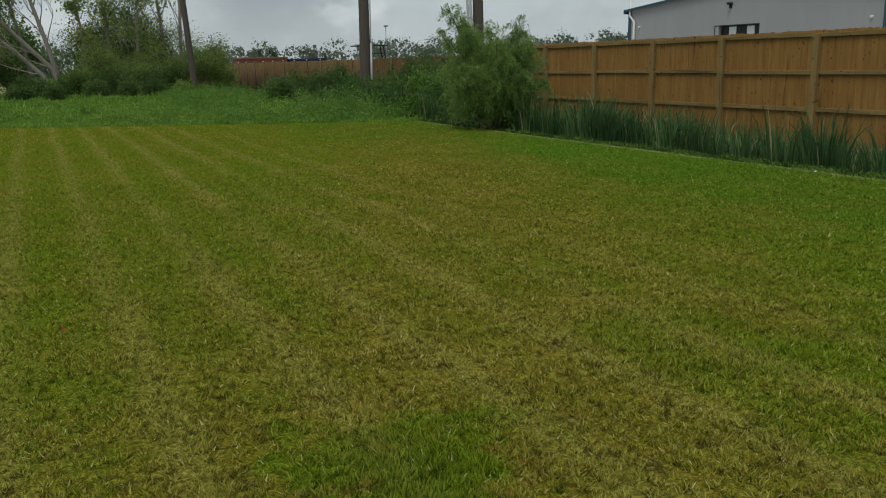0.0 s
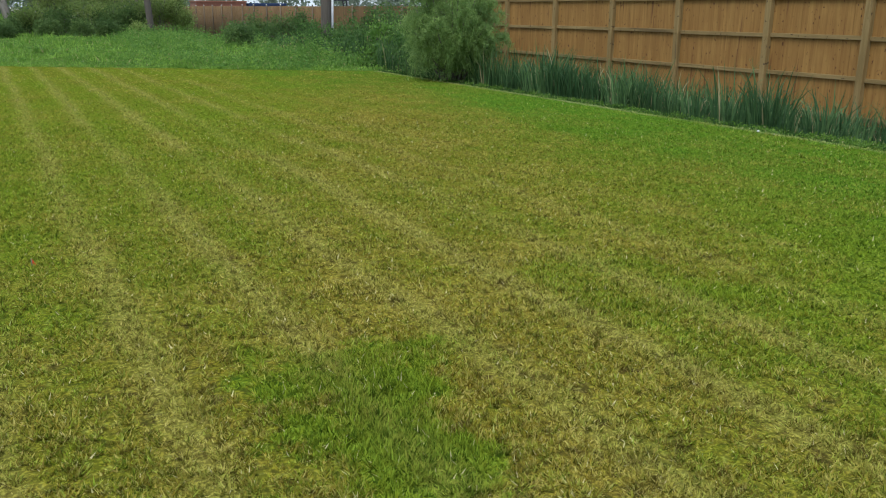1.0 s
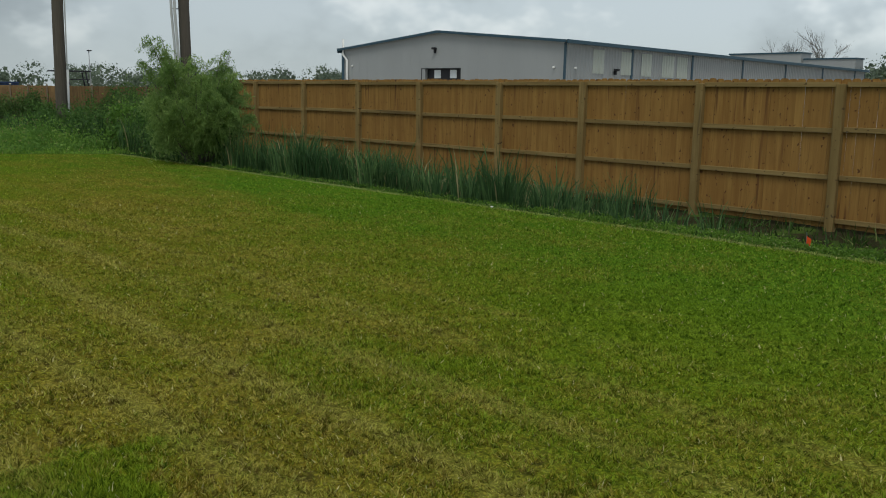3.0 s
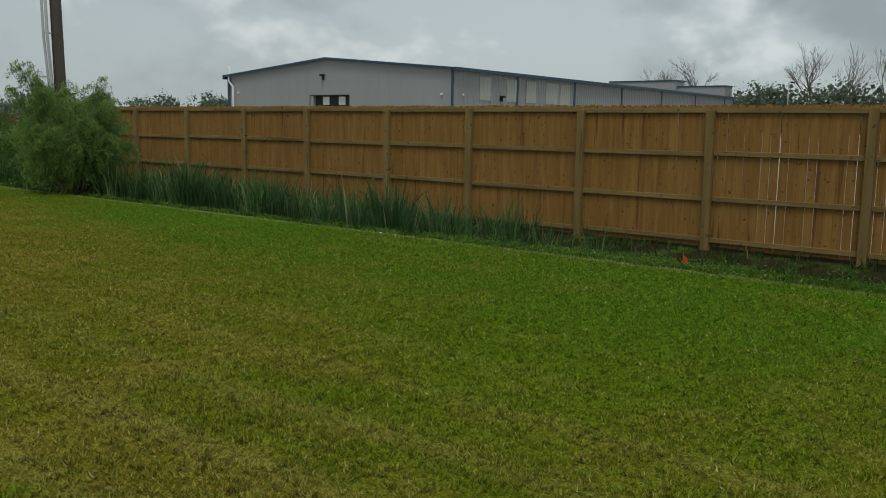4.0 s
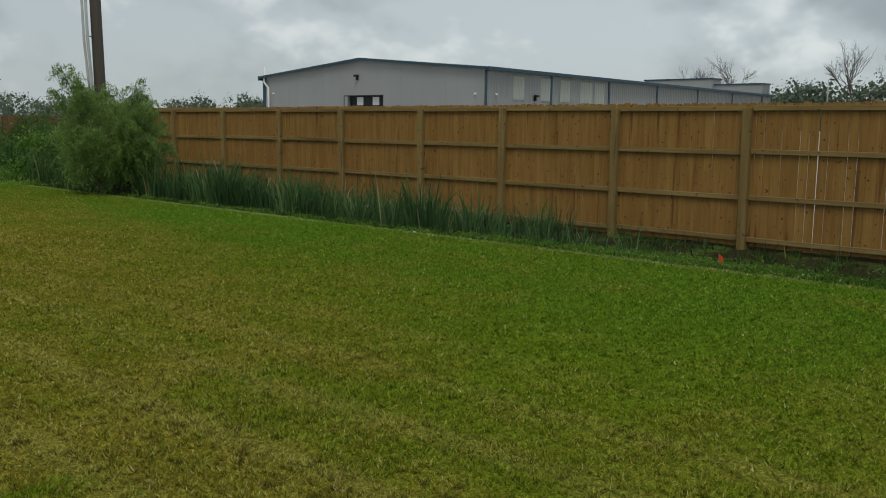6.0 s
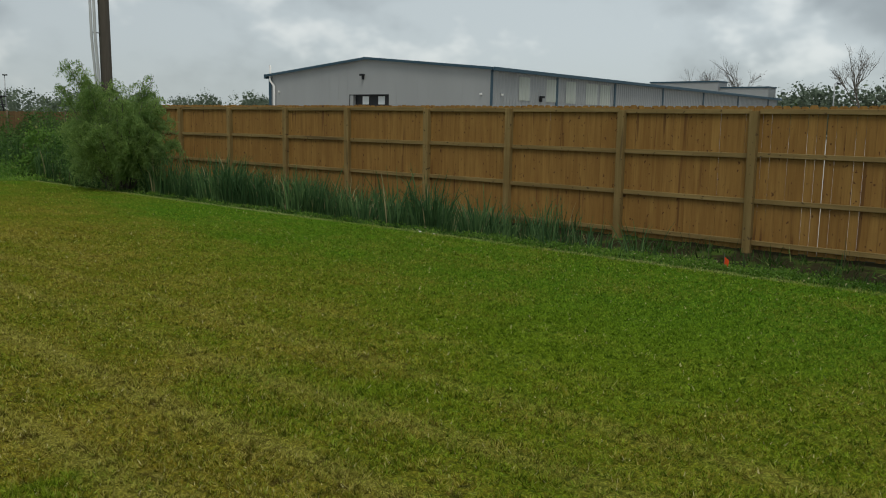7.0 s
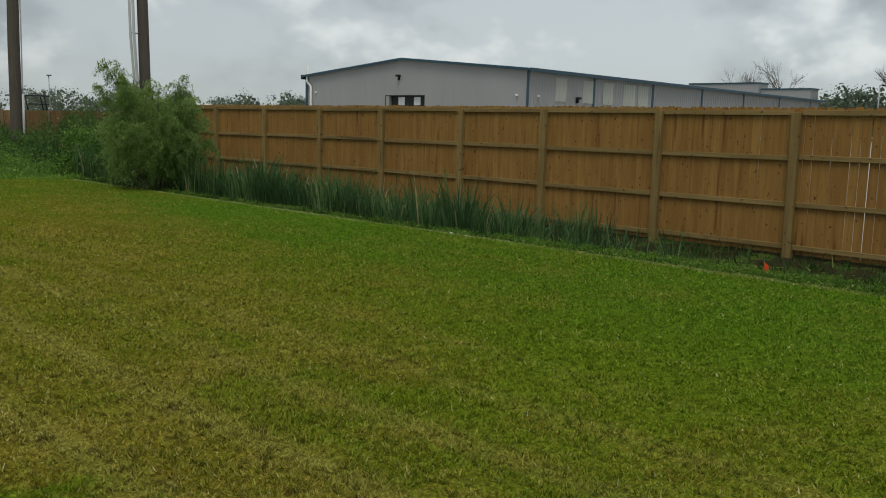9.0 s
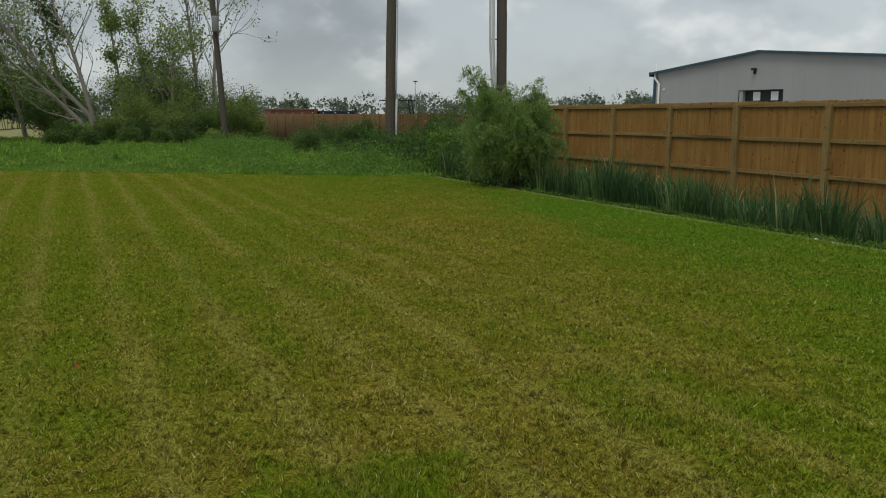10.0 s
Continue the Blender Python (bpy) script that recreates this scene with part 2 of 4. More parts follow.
def add_box(bm, lo, hi, bevel=0.0):
    c, s = [(a + b) / 2 for a, b in zip(lo, hi)], [b - a for a, b in zip(lo, hi)]
    got = bmesh.ops.create_cube(bm, size=1, matrix=Matrix.Translation(c) @ Matrix.Diagonal((*s, 1)))
    if bevel:
        edges = list({e for v in got["verts"] for e in v.link_edges})
        bmesh.ops.bevel(bm, geom=edges, offset=bevel, segments=1, affect="EDGES")
    return bm


def box(lo, hi, bevel=0.0):
    return add_box(bmesh.new(), lo, hi, bevel)


def tube(points, radii, sides=8, bm=None, caps=True):
    """A tapered tube along points."""
    bm = bm or bmesh.new()
    rings = []
    for i, p in enumerate(points):
        a, b = Vector(points[max(i - 1, 0)]), Vector(points[min(i + 1, len(points) - 1)])
        q = Vector((0, 0, 1)).rotation_difference(b - a)
        rings.append([bm.verts.new(Vector(p) + q @ Vector((radii[i] * math.cos(t), radii[i] * math.sin(t), 0)))
                      for t in (2 * math.pi * k / sides for k in range(sides))])
    for r0, r1 in zip(rings, rings[1:]):
        for k in range(sides):
            f = bm.faces.new((r0[k], r0[(k + 1) % sides], r1[(k + 1) % sides], r1[k]))
            f.smooth = sides > 5
    if caps:
        bm.faces.new(rings[0][::-1])
        bm.faces.new(rings[-1])
    return bm


def land(x, y):
    """Height of the ground."""
    x, y = np.asarray(x, float), np.asarray(y, float)
    step = lambda v, a, b: np.clip((v - a) / (b - a), 0, 1) ** 2 * (3 - 2 * np.clip((v - a) / (b - a), 0, 1))
    ditch = -0.72 * step(x, 8.2, 10.6) + 0.10 * step(x, 12.2, 13.6) + 0.35 * step(x, 14.5, 22)
    rough = step(y + FAR_B * x, FAR_A, FAR_A + 2) * (0.07 * np.sin(x * 1.3 + y * 0.7) + 0.06 * np.sin(y * 1.9 - x * 0.4) + 0.08)
    return ditch * step(y, -60, -30) * (1 - 0.5 * step(y, 60, 90)) + rough * step(-x, -15, -13)


def blades(name, mat, bx, by, bz, tall, wide, lean, label, category, parent=None):
    """One sheaf of flat pointed blades, one triangle or bent strip each."""
    n = len(bx)
    head, face = RNG.uniform(0, 2 * np.pi, n), RNG.uniform(0, 2 * np.pi, n)
    out = np.stack([np.cos(head) * np.sin(lean), np.sin(head) * np.sin(lean), np.cos(lean)], 1) * tall[:, None]
    side = np.stack([np.cos(face), np.sin(face), np.zeros(n)], 1) * wide[:, None] / 2
    base = np.stack([bx, by, bz], 1)
    v = np.empty((n, 3, 3))
    v[:, 0], v[:, 1], v[:, 2] = base - side, base + side, base + out
    me = raw_mesh(name, v.reshape(-1, 3), np.arange(3 * n).reshape(-1, 3))
    ob = ob_of(name, me, mat, parent)
    return tagged(ob, label, category, kind="stuff") if label else ob


# ---- ground ----
def ground():
    outer = np.array([30, 50, 80, 130, 220, 400, 800, 1600, 3000.0])
    xs = np.concatenate([-15 - outer[::-1], np.arange(-15, 20.01, 0.25), 20 + outer])
    ys = np.concatenate([-8 - outer[::-1], np.arange(-8, 60.01, 0.5), 60 + outer])
    gx, gy = np.meshgrid(xs, ys)
    v = np.stack([gx, gy, land(gx, gy)], -1).reshape(-1, 3)
    w, h = len(xs), len(ys)
    i = (np.arange(h - 1)[:, None] * w + np.arange(w - 1)).ravel()
    me = raw_mesh("ground", v, np.stack([i, i + 1, i + w + 1, i + w], 1))
    me.polygons.foreach_set("use_smooth", np.ones(len(me.polygons), bool))
    tagged(ob_of("ground", me, M_GROUND), "mown lawn, patchy green and straw, falling to a weedy ditch", "ground", kind="structure")


ground()


def ripple(x, y, wave, seed):
    """Uneven clumps about wave metres across, 0 to 1."""
    rng = np.random.default_rng(seed)
    v = np.zeros(len(x))
    for k in range(9):
        a, w = rng.uniform(0, np.pi), wave * rng.uniform(0.6, 1.8)
        v += np.sin((x * np.cos(a) + y * np.sin(a)) * 2 * np.pi / w + rng.uniform(0, 6.283))
    return np.clip(v / 6 + 0.5, 0, 1)


def lawn_grass():
    """Short mown blades, cut to stubs, thick in the fore, thinner and wider far off."""
    def ring(n, r0, r1, power, a0, a1):
        u = RNG.uniform(0, 1, n)
        r = (r0 ** power + u * (r1 ** power - r0 ** power)) ** (1 / power)
        a = RNG.uniform(a0, a1, n)
        return r * np.sin(a), -1.1 + r * np.cos(a), r
    ahead, behind = ring(950000, 1.5, 26, 0.65, radians(-14), radians(92)), ring(420000, 0.2, 12, 0.9, radians(92), radians(346))
    fore = ring(1050000, 1.3, 12, 0.2, radians(-14), radians(92))
    ahead = tuple(np.concatenate(v) for v in zip(ahead, ring(60000, 0.1, 1.5, 1.6, radians(-14), radians(92))))
    x, y, r = (np.concatenate(v) for v in zip(ahead, behind, fore))
    clump = 0.46 * ripple(x, y, 0.085, 3) + 0.32 * ripple(x, y, 0.17, 1) + 0.22 * ripple(x, y, 0.5, 2)
    clump = np.clip((clump - 0.47) * 2.4 + 0.5, 0, 1)
    lush = np.exp(-(((x - 0.88) / 0.27) ** 2 + ((y - 1.65) / 0.55) ** 2)) + np.exp(-(((x - 2.7) / 0.7) ** 2 + ((y - 2.2) / 0.6) ** 2)) * 0.3
    ok = (x < LAWN_X + 0.05) & (y + FAR_B * x < FAR_A) & (RNG.uniform(0, 1, len(x)) < 0.06 + np.clip((r - 3) / 8, 0, 1) * 0.45 + 1.15 * clump ** 1.25 + 0.6 * lush)
    x, y, r, clump, lush = x[ok], y[ok], r[ok], clump[ok], lush[ok]
    bare = np.zeros(len(x))
    rng = np.random.default_rng(21)
    rag = 0.08 * (ripple(x, y, 0.15, 30) - 0.5)
    for k in range(90):
        cy = rng.uniform(0.3, 8)
        cx = 0.3 + 0.52 * cy + rng.normal(0, 1.3)
        d = np.hypot((x - cx) * 1.3, y - cy) + rag
        bare = np.maximum(bare, d < rng.uniform(0.03, 0.10))
    ok = RNG.uniform(0, 1, len(x)) > 0.8 * bare
    x, y, r, clump, lush = x[ok], y[ok], r[ok], clump[ok], lush[ok]
    n = len(x)
    h = np.clip(0.0220 * (r / 2.2) ** 0.12, 0.0220, 0.026) * (0.45 + 0.9 * clump + 0.9 * lush) * RNG.uniform(0.6, 1.4, n)
    w = np.clip(0.0080 * (r / 2.2) ** 0.3, 0.0080, 0.0115) * RNG.uniform(0.6, 1.4, n)
    lean = RNG.normal(1.05 - 0.35 * np.clip(lush, 0, 1), 0.36, n).clip(0.1, 1.5)
    blades("lawn_grass", M_BLADE, x, y, np.zeros(n) - 0.002, h, w, lean, "short mown grass, green mixed with dry straw", "grass")


lawn_grass()


def wild_grass():
    n = 150000
    x, d = RNG.uniform(-16, 14.5, n), RNG.uniform(0, 1, n) ** 1.7 * 34
    y = FAR_A - FAR_B * x + d
    ok = (x < 13.6) & (y > 2) & (y < 60) & ((x < LAWN_X) | (y > 16)) & ((x > -0.9) | (y < 57))
    x, y, d = x[ok], y[ok], d[ok]
    clump = 0.6 * ripple(x, y, 1.6, 5) + 0.4 * ripple(x, y, 0.6, 6)
    h = (0.04 + 0.30 * clump ** 2.4 * np.clip(d / 3, 0.35, 1)) * RNG.uniform(0.6, 1.4, len(x))
    lean = np.abs(RNG.normal(0.75, 0.4, len(x))).clip(0, 1.4)
    blades("wild_grass", M_WILD, x, y, land(x, y) - 0.01, h, (0.018 + 0.0011 * y) * RNG.uniform(0.6, 1.4, len(x)), lean, "unmown lush green grass behind the lawn", "grass")


wild_grass()


def weed_mounds():
    """Low leafy hummocks in the unmown grass, higher towards the ditch."""
    rng = np.random.default_rng(11)
    cs = []
    for k in range(420):
        x, d = rng.uniform(-13, 13.2), 0.5 + rng.uniform() ** 1.3 * 26
        if k > 230:
            x = rng.uniform(4.5, 13.2)
        y = FAR_A - FAR_B * x + d
        if y < 14 or (x > LAWN_X and y < 17):
            continue
        near_ditch = min(1.0, max(0.0, (x - 2.5) / 6))
        r, h = rng.uniform(0.22, 0.55) * (1 + 0.8 * near_ditch), rng.uniform(0.06, 0.30) * min(1, 0.35 + d / 6) * (1 + 1.8 * near_ditch)
        n = int(110 + 220 * near_ditch)
        u = rng.normal(0, 1, (n, 3))
        u /= np.linalg.norm(u, axis=1)[:, None]
        u[:, 2] = np.abs(u[:, 2])
        cs.append(np.array([x, y, float(land(x, y))]) + u * (r * 1.4, r, h) * rng.uniform(0.4, 1.05, (n, 1)))
    v, q = leaf_quads(rng, np.concatenate(cs), 1, 0.05, 0.075, 0.42)
    tagged(ob_of("weed_mounds", raw_mesh("weed_mounds", v, q), M_WEED), "low leafy green weeds in the unmown grass", "weeds", kind="stuff")


def tall_weeds():
    """Rank broad-leaved weeds in the ditch beyond the bush: stalks with leaves in tiers."""
    rng = np.random.default_rng(29)
    cs, stalks = [], []
    for k in range(420):
        y = rng.uniform(16.6, 27) if k % 3 else rng.uniform(24, 40)
        x = rng.uniform(8.7, 13.3) if y < 27 else rng.uniform(9.8, 13.3)
        if (x + 0.1) / (y + 1.15) > 0.56:
            continue
        tall = rng.uniform(0.5, 1.45) * (0.7 if y > 27 else 1.0) * (1.5 if x > 10.4 else 0.95)
        z0 = float(land(x, y))
        lean = rng.normal(0, 0.12, 2)
        n = int(30 + 50 * tall)
        f = rng.uniform(0.12, 1, n) ** 0.8
        a, out = rng.uniform(0, 6.283, n), (0.06 + 0.24 * (1 - f) + 0.10 * rng.uniform(0, 1, n)) * rng.uniform(0.4, 1, n)
        cs.append(np.stack([x + lean[0] * tall * f + out * np.cos(a), y + lean[1] * tall * f + out * np.sin(a), z0 + tall * f], 1))
        stalks.append((x, y, z0, tall))
    v, q = leaf_quads(rng, np.concatenate(cs), 2, 0.04, 0.082, 0.34, 0.5)
    tagged(ob_of("tall_weeds", raw_mesh("tall_weeds", v, q), M_RANK), "rank tall broad-leaved weeds filling the ditch", "weeds", kind="stuff")
    sx, sy, sz, tall = (np.array(v) for v in zip(*stalks))
    blades("weed_stalks", M_STALK, sx, sy, sz - 0.02, tall, np.full(len(sx), 0.018), np.abs(rng.normal(0.05, 0.05, len(sx))), "thin upright stalks of the tall weeds", "weeds")


# ---- fence ----
def timber_build(dark, light, knot, turns):
    def build(nt):
        p = local(nt)
        rnd = nt.nodes.new("ShaderNodeObjectInfo").outputs["Random"]
        p = node(nt, "ShaderNodeVectorMath", {0: p, 1: node(nt, "ShaderNodeCombineXYZ", {0: calc(nt, "MULTIPLY", rnd, 37.0), 1: calc(nt, "MULTIPLY", rnd, 91.0), 2: calc(nt, "MULTIPLY", rnd, 53.0)}).outputs[0]}, operation="ADD").outputs[0]
        lines = grain(nt, stretch(nt, p, turns), 14.0, 5, 0.65)
        c = mix(nt, ramp(nt, lines, 0.3, 0.7), dark, light)
        c = mix(nt, ramp(nt, rnd, 0.45, 0, 0.0, 0.42, False), c, dark)
        c = mix(nt, ramp(nt, rnd, 0.55, 1, 0.0, 0.24, False), c, tuple(min(1, v * 1.22) for v in light))
        c = mix(nt, ramp(nt, grain(nt, p, 1.2, 3), 0.4, 0.7, 0.0, 0.5), c, dark)
        streak = grain(nt, stretch(nt, p, tuple(2.2 if t > 0.5 else 0.12 for t in turns)), 4.0, 2)
        c = mix(nt, ramp(nt, streak, 0.62, 0.72, 0.0, 0.65), c, knot)
        bend = stretch(nt, node(nt, "ShaderNodeTexNoise", {"Vector": p, "Scale": 9.0}).outputs[1], (0.16, 0.16, 0.16))
        px, py, pz = node(nt, "ShaderNodeSeparateXYZ", {0: node(nt, "ShaderNodeVectorMath", {0: p, 1: bend}, operation="ADD").outputs[0]}).outputs
        face = node(nt, "ShaderNodeCombineXYZ", {0: calc(nt, "MULTIPLY", py, 1.0 if turns[1] > 0.5 else 0.55), 1: calc(nt, "MULTIPLY", pz, 1.0 if turns[2] > 0.5 else 0.6), 2: 0.0}).outputs[0]
        spots = node(nt, "ShaderNodeTexVoronoi", {"Vector": face, "Scale": 10.5, "Randomness": 1.0}, voronoi_dimensions="2D")
        pick = node(nt, "ShaderNodeSeparateColor", {0: spots.outputs["Color"]}).outputs[0]
        size = ramp(nt, pick, 0.2, 1.0, -0.05, 0.15, False)
        c = mix(nt, ramp(nt, calc(nt, "SUBTRACT", spots.outputs["Distance"], size), 0.035, -0.04, 0.0, 0.9), c, knot)
        return c, lines, 0.004
    return build


M_PICKET = material("picket wood", timber_build((0.216, 0.108, 0.024), (0.318, 0.180, 0.047), (0.085, 0.032, 0.010), (1, 1, 0.06)), rough=0.8)
M_PICKET_OLD = material("weathered picket wood", timber_build((0.125, 0.072, 0.028), (0.205, 0.126, 0.050), (0.04, 0.02, 0.01), (1, 1, 0.06)), rough=0.85)
M_POST_OLD = material("weathered post", timber_build((0.10, 0.075, 0.045), (0.17, 0.13, 0.085), (0.04, 0.03, 0.02), (1, 1, 0.06)), rough=0.8)
M_CAP = material("pale cap", timber_build((0.40, 0.40, 0.36), (0.52, 0.52, 0.47), (0.25, 0.25, 0.22), (1, 1, 1)), rough=0.5)
M_POST = material("treated post wood", timber_build((0.172, 0.116, 0.038), (0.280, 0.196, 0.074), (0.08, 0.05, 0.02), (1, 1, 0.06)), rough=0.8)
M_RAIL = material("treated rail wood", timber_build((0.172, 0.116, 0.040), (0.272, 0.192, 0.073), (0.08, 0.05, 0.02), (1, 0.06, 1)), rough=0.8)


def picket_verts(w, t, h):
    """A dog-eared board, foot at its origin: its ring of six corners, front and back."""
    e = 0.028
    ring = [(-w / 2, 0), (w / 2, 0), (w / 2, h - e), (w / 2 - e, h), (-w / 2 + e, h), (-w / 2, h - e)]
    return [(0, y, z) for y, z in ring] + [(t, y, z) for y, z in ring]


PICKET_QUADS = [(0, 6, 7, 1), (1, 7, 8, 2), (2, 8, 9, 3), (3, 9, 10, 4), (4, 10, 11, 5), (5, 11, 6, 0)]


def fence():
    top, foot = FENCE_TOP, -0.56
    fence_ob = tagged(thing("fence", (FENCE_X, 0, 0)), "tall new timber privacy fence of dog-eared boards behind a ditch", "fence")
    ys = [4.3 + POST_GAP * (8 - i) for i in range(12, -26, -1)]
    shift = {21.38: -0.03, 18.94: -0.05, 16.5: -0.05, 14.06: 0.03, 11.62: -0.09, 9.18: 0.11, 6.74: -0.02, 1.86: -0.04}
    post_mesh = part("post", box((-0.07, -0.07, foot - 0.25), (0.07, 0.07, top - 0.06), 0.006), M_POST, fence_ob)
    rail_mesh = part("rail", box((-0.005, 0.07, -0.04), (0.033, POST_GAP - 0.07, 0.04), 0.004), M_RAIL, fence_ob)
    posts = [y + shift.get(round(y, 2), RNG.normal(0, 0.012)) for y in ys]
    low = lambda y: -0.25 if y > 25 else 0.0          # beyond the bush the fence stands lower
    far_post = far_cap = None
    for k, y in enumerate(posts):
        if y > 25:                                    # the older run: slim round posts before the boards
            ob = far_post = ob_of("post", far_post.data, None, fence_ob) if far_post else part("post", tube([(0, 0, foot - 0.2), (0, 0, top + 0.05)], [0.038, 0.038], 8), M_POST_OLD, fence_ob, "slim weathered post")
            ob.location = (0.0, y, low(y))
            far_cap = ob_of("post_cap", far_cap.data, None, ob) if far_cap else part("post_cap", tube([(0, 0, top + 0.05), (0, 0, top + 0.075), (0, 0, top + 0.10)], [0.048, 0.046, 0.015], 8), M_CAP, ob, "pale grey post cap")
            continue
        ob = post_mesh if k == 0 else ob_of("post", post_mesh.data, None, fence_ob)
        ob.location = (0, y, RNG.normal(0, 0.008))
        ob.rotation_euler = (RNG.normal(0, 0.003), RNG.normal(0, 0.004), 0)
    first = True
    for y, y1 in zip(posts, posts[1:]):
        for z in (top - 0.083, top - 0.805, top - 1.545, top - 2.25):
            ob = rail_mesh if first else ob_of("rail", rail_mesh.data, None, fence_ob)
            first = False
            ob.location = (0.058 if y > 24 else 0, y, z + RNG.normal(0, 0.008) + low(y + 1))
            ob.scale = (1, (y1 - y) / POST_GAP, 1)
            ob.rotation_euler = (RNG.normal(0, 0.0025), 0, 0)
    kinds = []
    for k in range(12):          # the first six stand close, the others have shrunk and let light through
        me = bpy.data.meshes.new("picket")
        me.from_pydata(picket_verts(0.1395 + 0.0006 * k if k < 6 else 0.1325 + 0.0014 * (k - 6), 0.015, top - foot), [], [(0, 1, 2, 3, 4, 5), (11, 10, 9, 8, 7, 6), *PICKET_QUADS])
        me.materials.append(M_PICKET)
        kinds.append(me)
    older = kinds[2].copy()
    older.materials[0] = M_PICKET_OLD
    n_far, far_v, far_q = 0, [], []
    pitch = POST_GAP / 17
    y, last = ys[0] - 0.07, ys[-1]
    while y < last:
        z = foot + RNG.normal(0, 0.006) + low(y)
        if y < 36:
            ob = ob_of("picket", older if y > 25 else kinds[RNG.integers(0, 6) + (6 if (y < 4.3 and RNG.uniform() < 0.7) or (y < 9 and RNG.uniform() < 0.08) else 0)], None, fence_ob)
            ob.location = (0.036 + RNG.uniform(0, 0.004), y, z)
            ob.rotation_euler = (RNG.normal(0, 0.0012 if y > 6.7 else 0.0015), 0, RNG.normal(0, 0.01))
        else:
            pts = picket_verts(0.139, 0.017, top - foot)
            far_v += [(px + 0.037, py + y, pz + z) for px, py, pz in pts]
            far_q += [[c + 12 * n_far for c in q] for q in [(0, 1, 2, 5), (5, 2, 3, 4), *PICKET_QUADS]]
            n_far += 1
        y += pitch + RNG.normal(0, 0.001)
    far = ob_of("picket_run", raw_mesh("picket_run", far_v, far_q), M_PICKET_OLD, fence_ob)
    tagged(far, "distant run of fence boards", kind="stuff")


fence()


# ---- cattails ----
def reed_clump(n, spread, tall, seed):
    """A fan of strap-like blades from a tight foot; some bend over at the tip."""
    rng = np.random.default_rng(seed)
    verts, quads = [], []
    for b in range(n):
        a, r = rng.uniform(0, 6.283), spread * math.sqrt(rng.uniform())
        base = np.array([r * math.cos(a), r * math.sin(a) * 1.5, -0.05])
        head, lean = a + rng.normal(0, 0.7), abs(rng.normal(0.06, 0.12)) + 0.14 * r / spread
        h, w = tall * rng.uniform(0.5, 1.08), rng.uniform(0.015, 0.032)
        face = rng.uniform(0, 6.283)
        side = np.array([math.cos(face), math.sin(face), 0]) * w / 2
        droop = rng.uniform(1.0, 4.0) if rng.uniform() < 0.5 else rng.uniform(0, 0.6)
        i0 = len(verts)
        p = base.copy()
        for s in range(7):
            f = s / 6
            verts += [p - side * (1 - f ** 2.6 * 0.93), p + side * (1 - f ** 2.6 * 0.93)]
            th = lean * (0.5 + 1.1 * f) + max(0, f - 0.55) * droop * 1.6
            p = p + np.array([math.cos(head) * math.sin(th), math.sin(head) * math.sin(th), math.cos(th)]) * h / 6
        quads += [(i0 + 2 * s, i0 + 2 * s + 1, i0 + 2 * s + 3, i0 + 2 * s + 2) for s in range(6)]
    return verts, quads


def cattails():
    """The whole bed: clumps of bent blades, too many to count."""
    vs, qs, n = [], [], 0
    rng = np.random.default_rng(43)
    for k in range(228):
        y, x = rng.uniform(11.5, 30), rng.uniform(8.9, 12.2)
        if k > 105:
            y, x = rng.uniform(6.6, 14), rng.uniform(8.9, 11.2)
        if k > 165:
            y, x = rng.uniform(4.7, 10.5), rng.uniform(9.3, 12.2)
        near = y < 10.5
        tall = rng.uniform(0.72, 1.16) if near else rng.uniform(0.85, 1.25)
        v, q = reed_clump(rng.integers(8, 20) if y < 6.2 else rng.integers(20, 58) if near else rng.integers(45, 90), 0.16 if near else 0.26, tall * (0.82 if y < 6.2 else 1), k)
        vs.append(np.array(v) + (x, y, float(land(x, y))))
        qs.append(np.array(q) + n)
        n += len(v)
    ob = ob_of("cattail_bed", raw_mesh("cattail_bed", np.concatenate(vs), np.concatenate(qs)), M_REED)
    tagged(ob, "bed of tall green cattail blades growing in the ditch", "cattails", kind="stuff")


cattails()


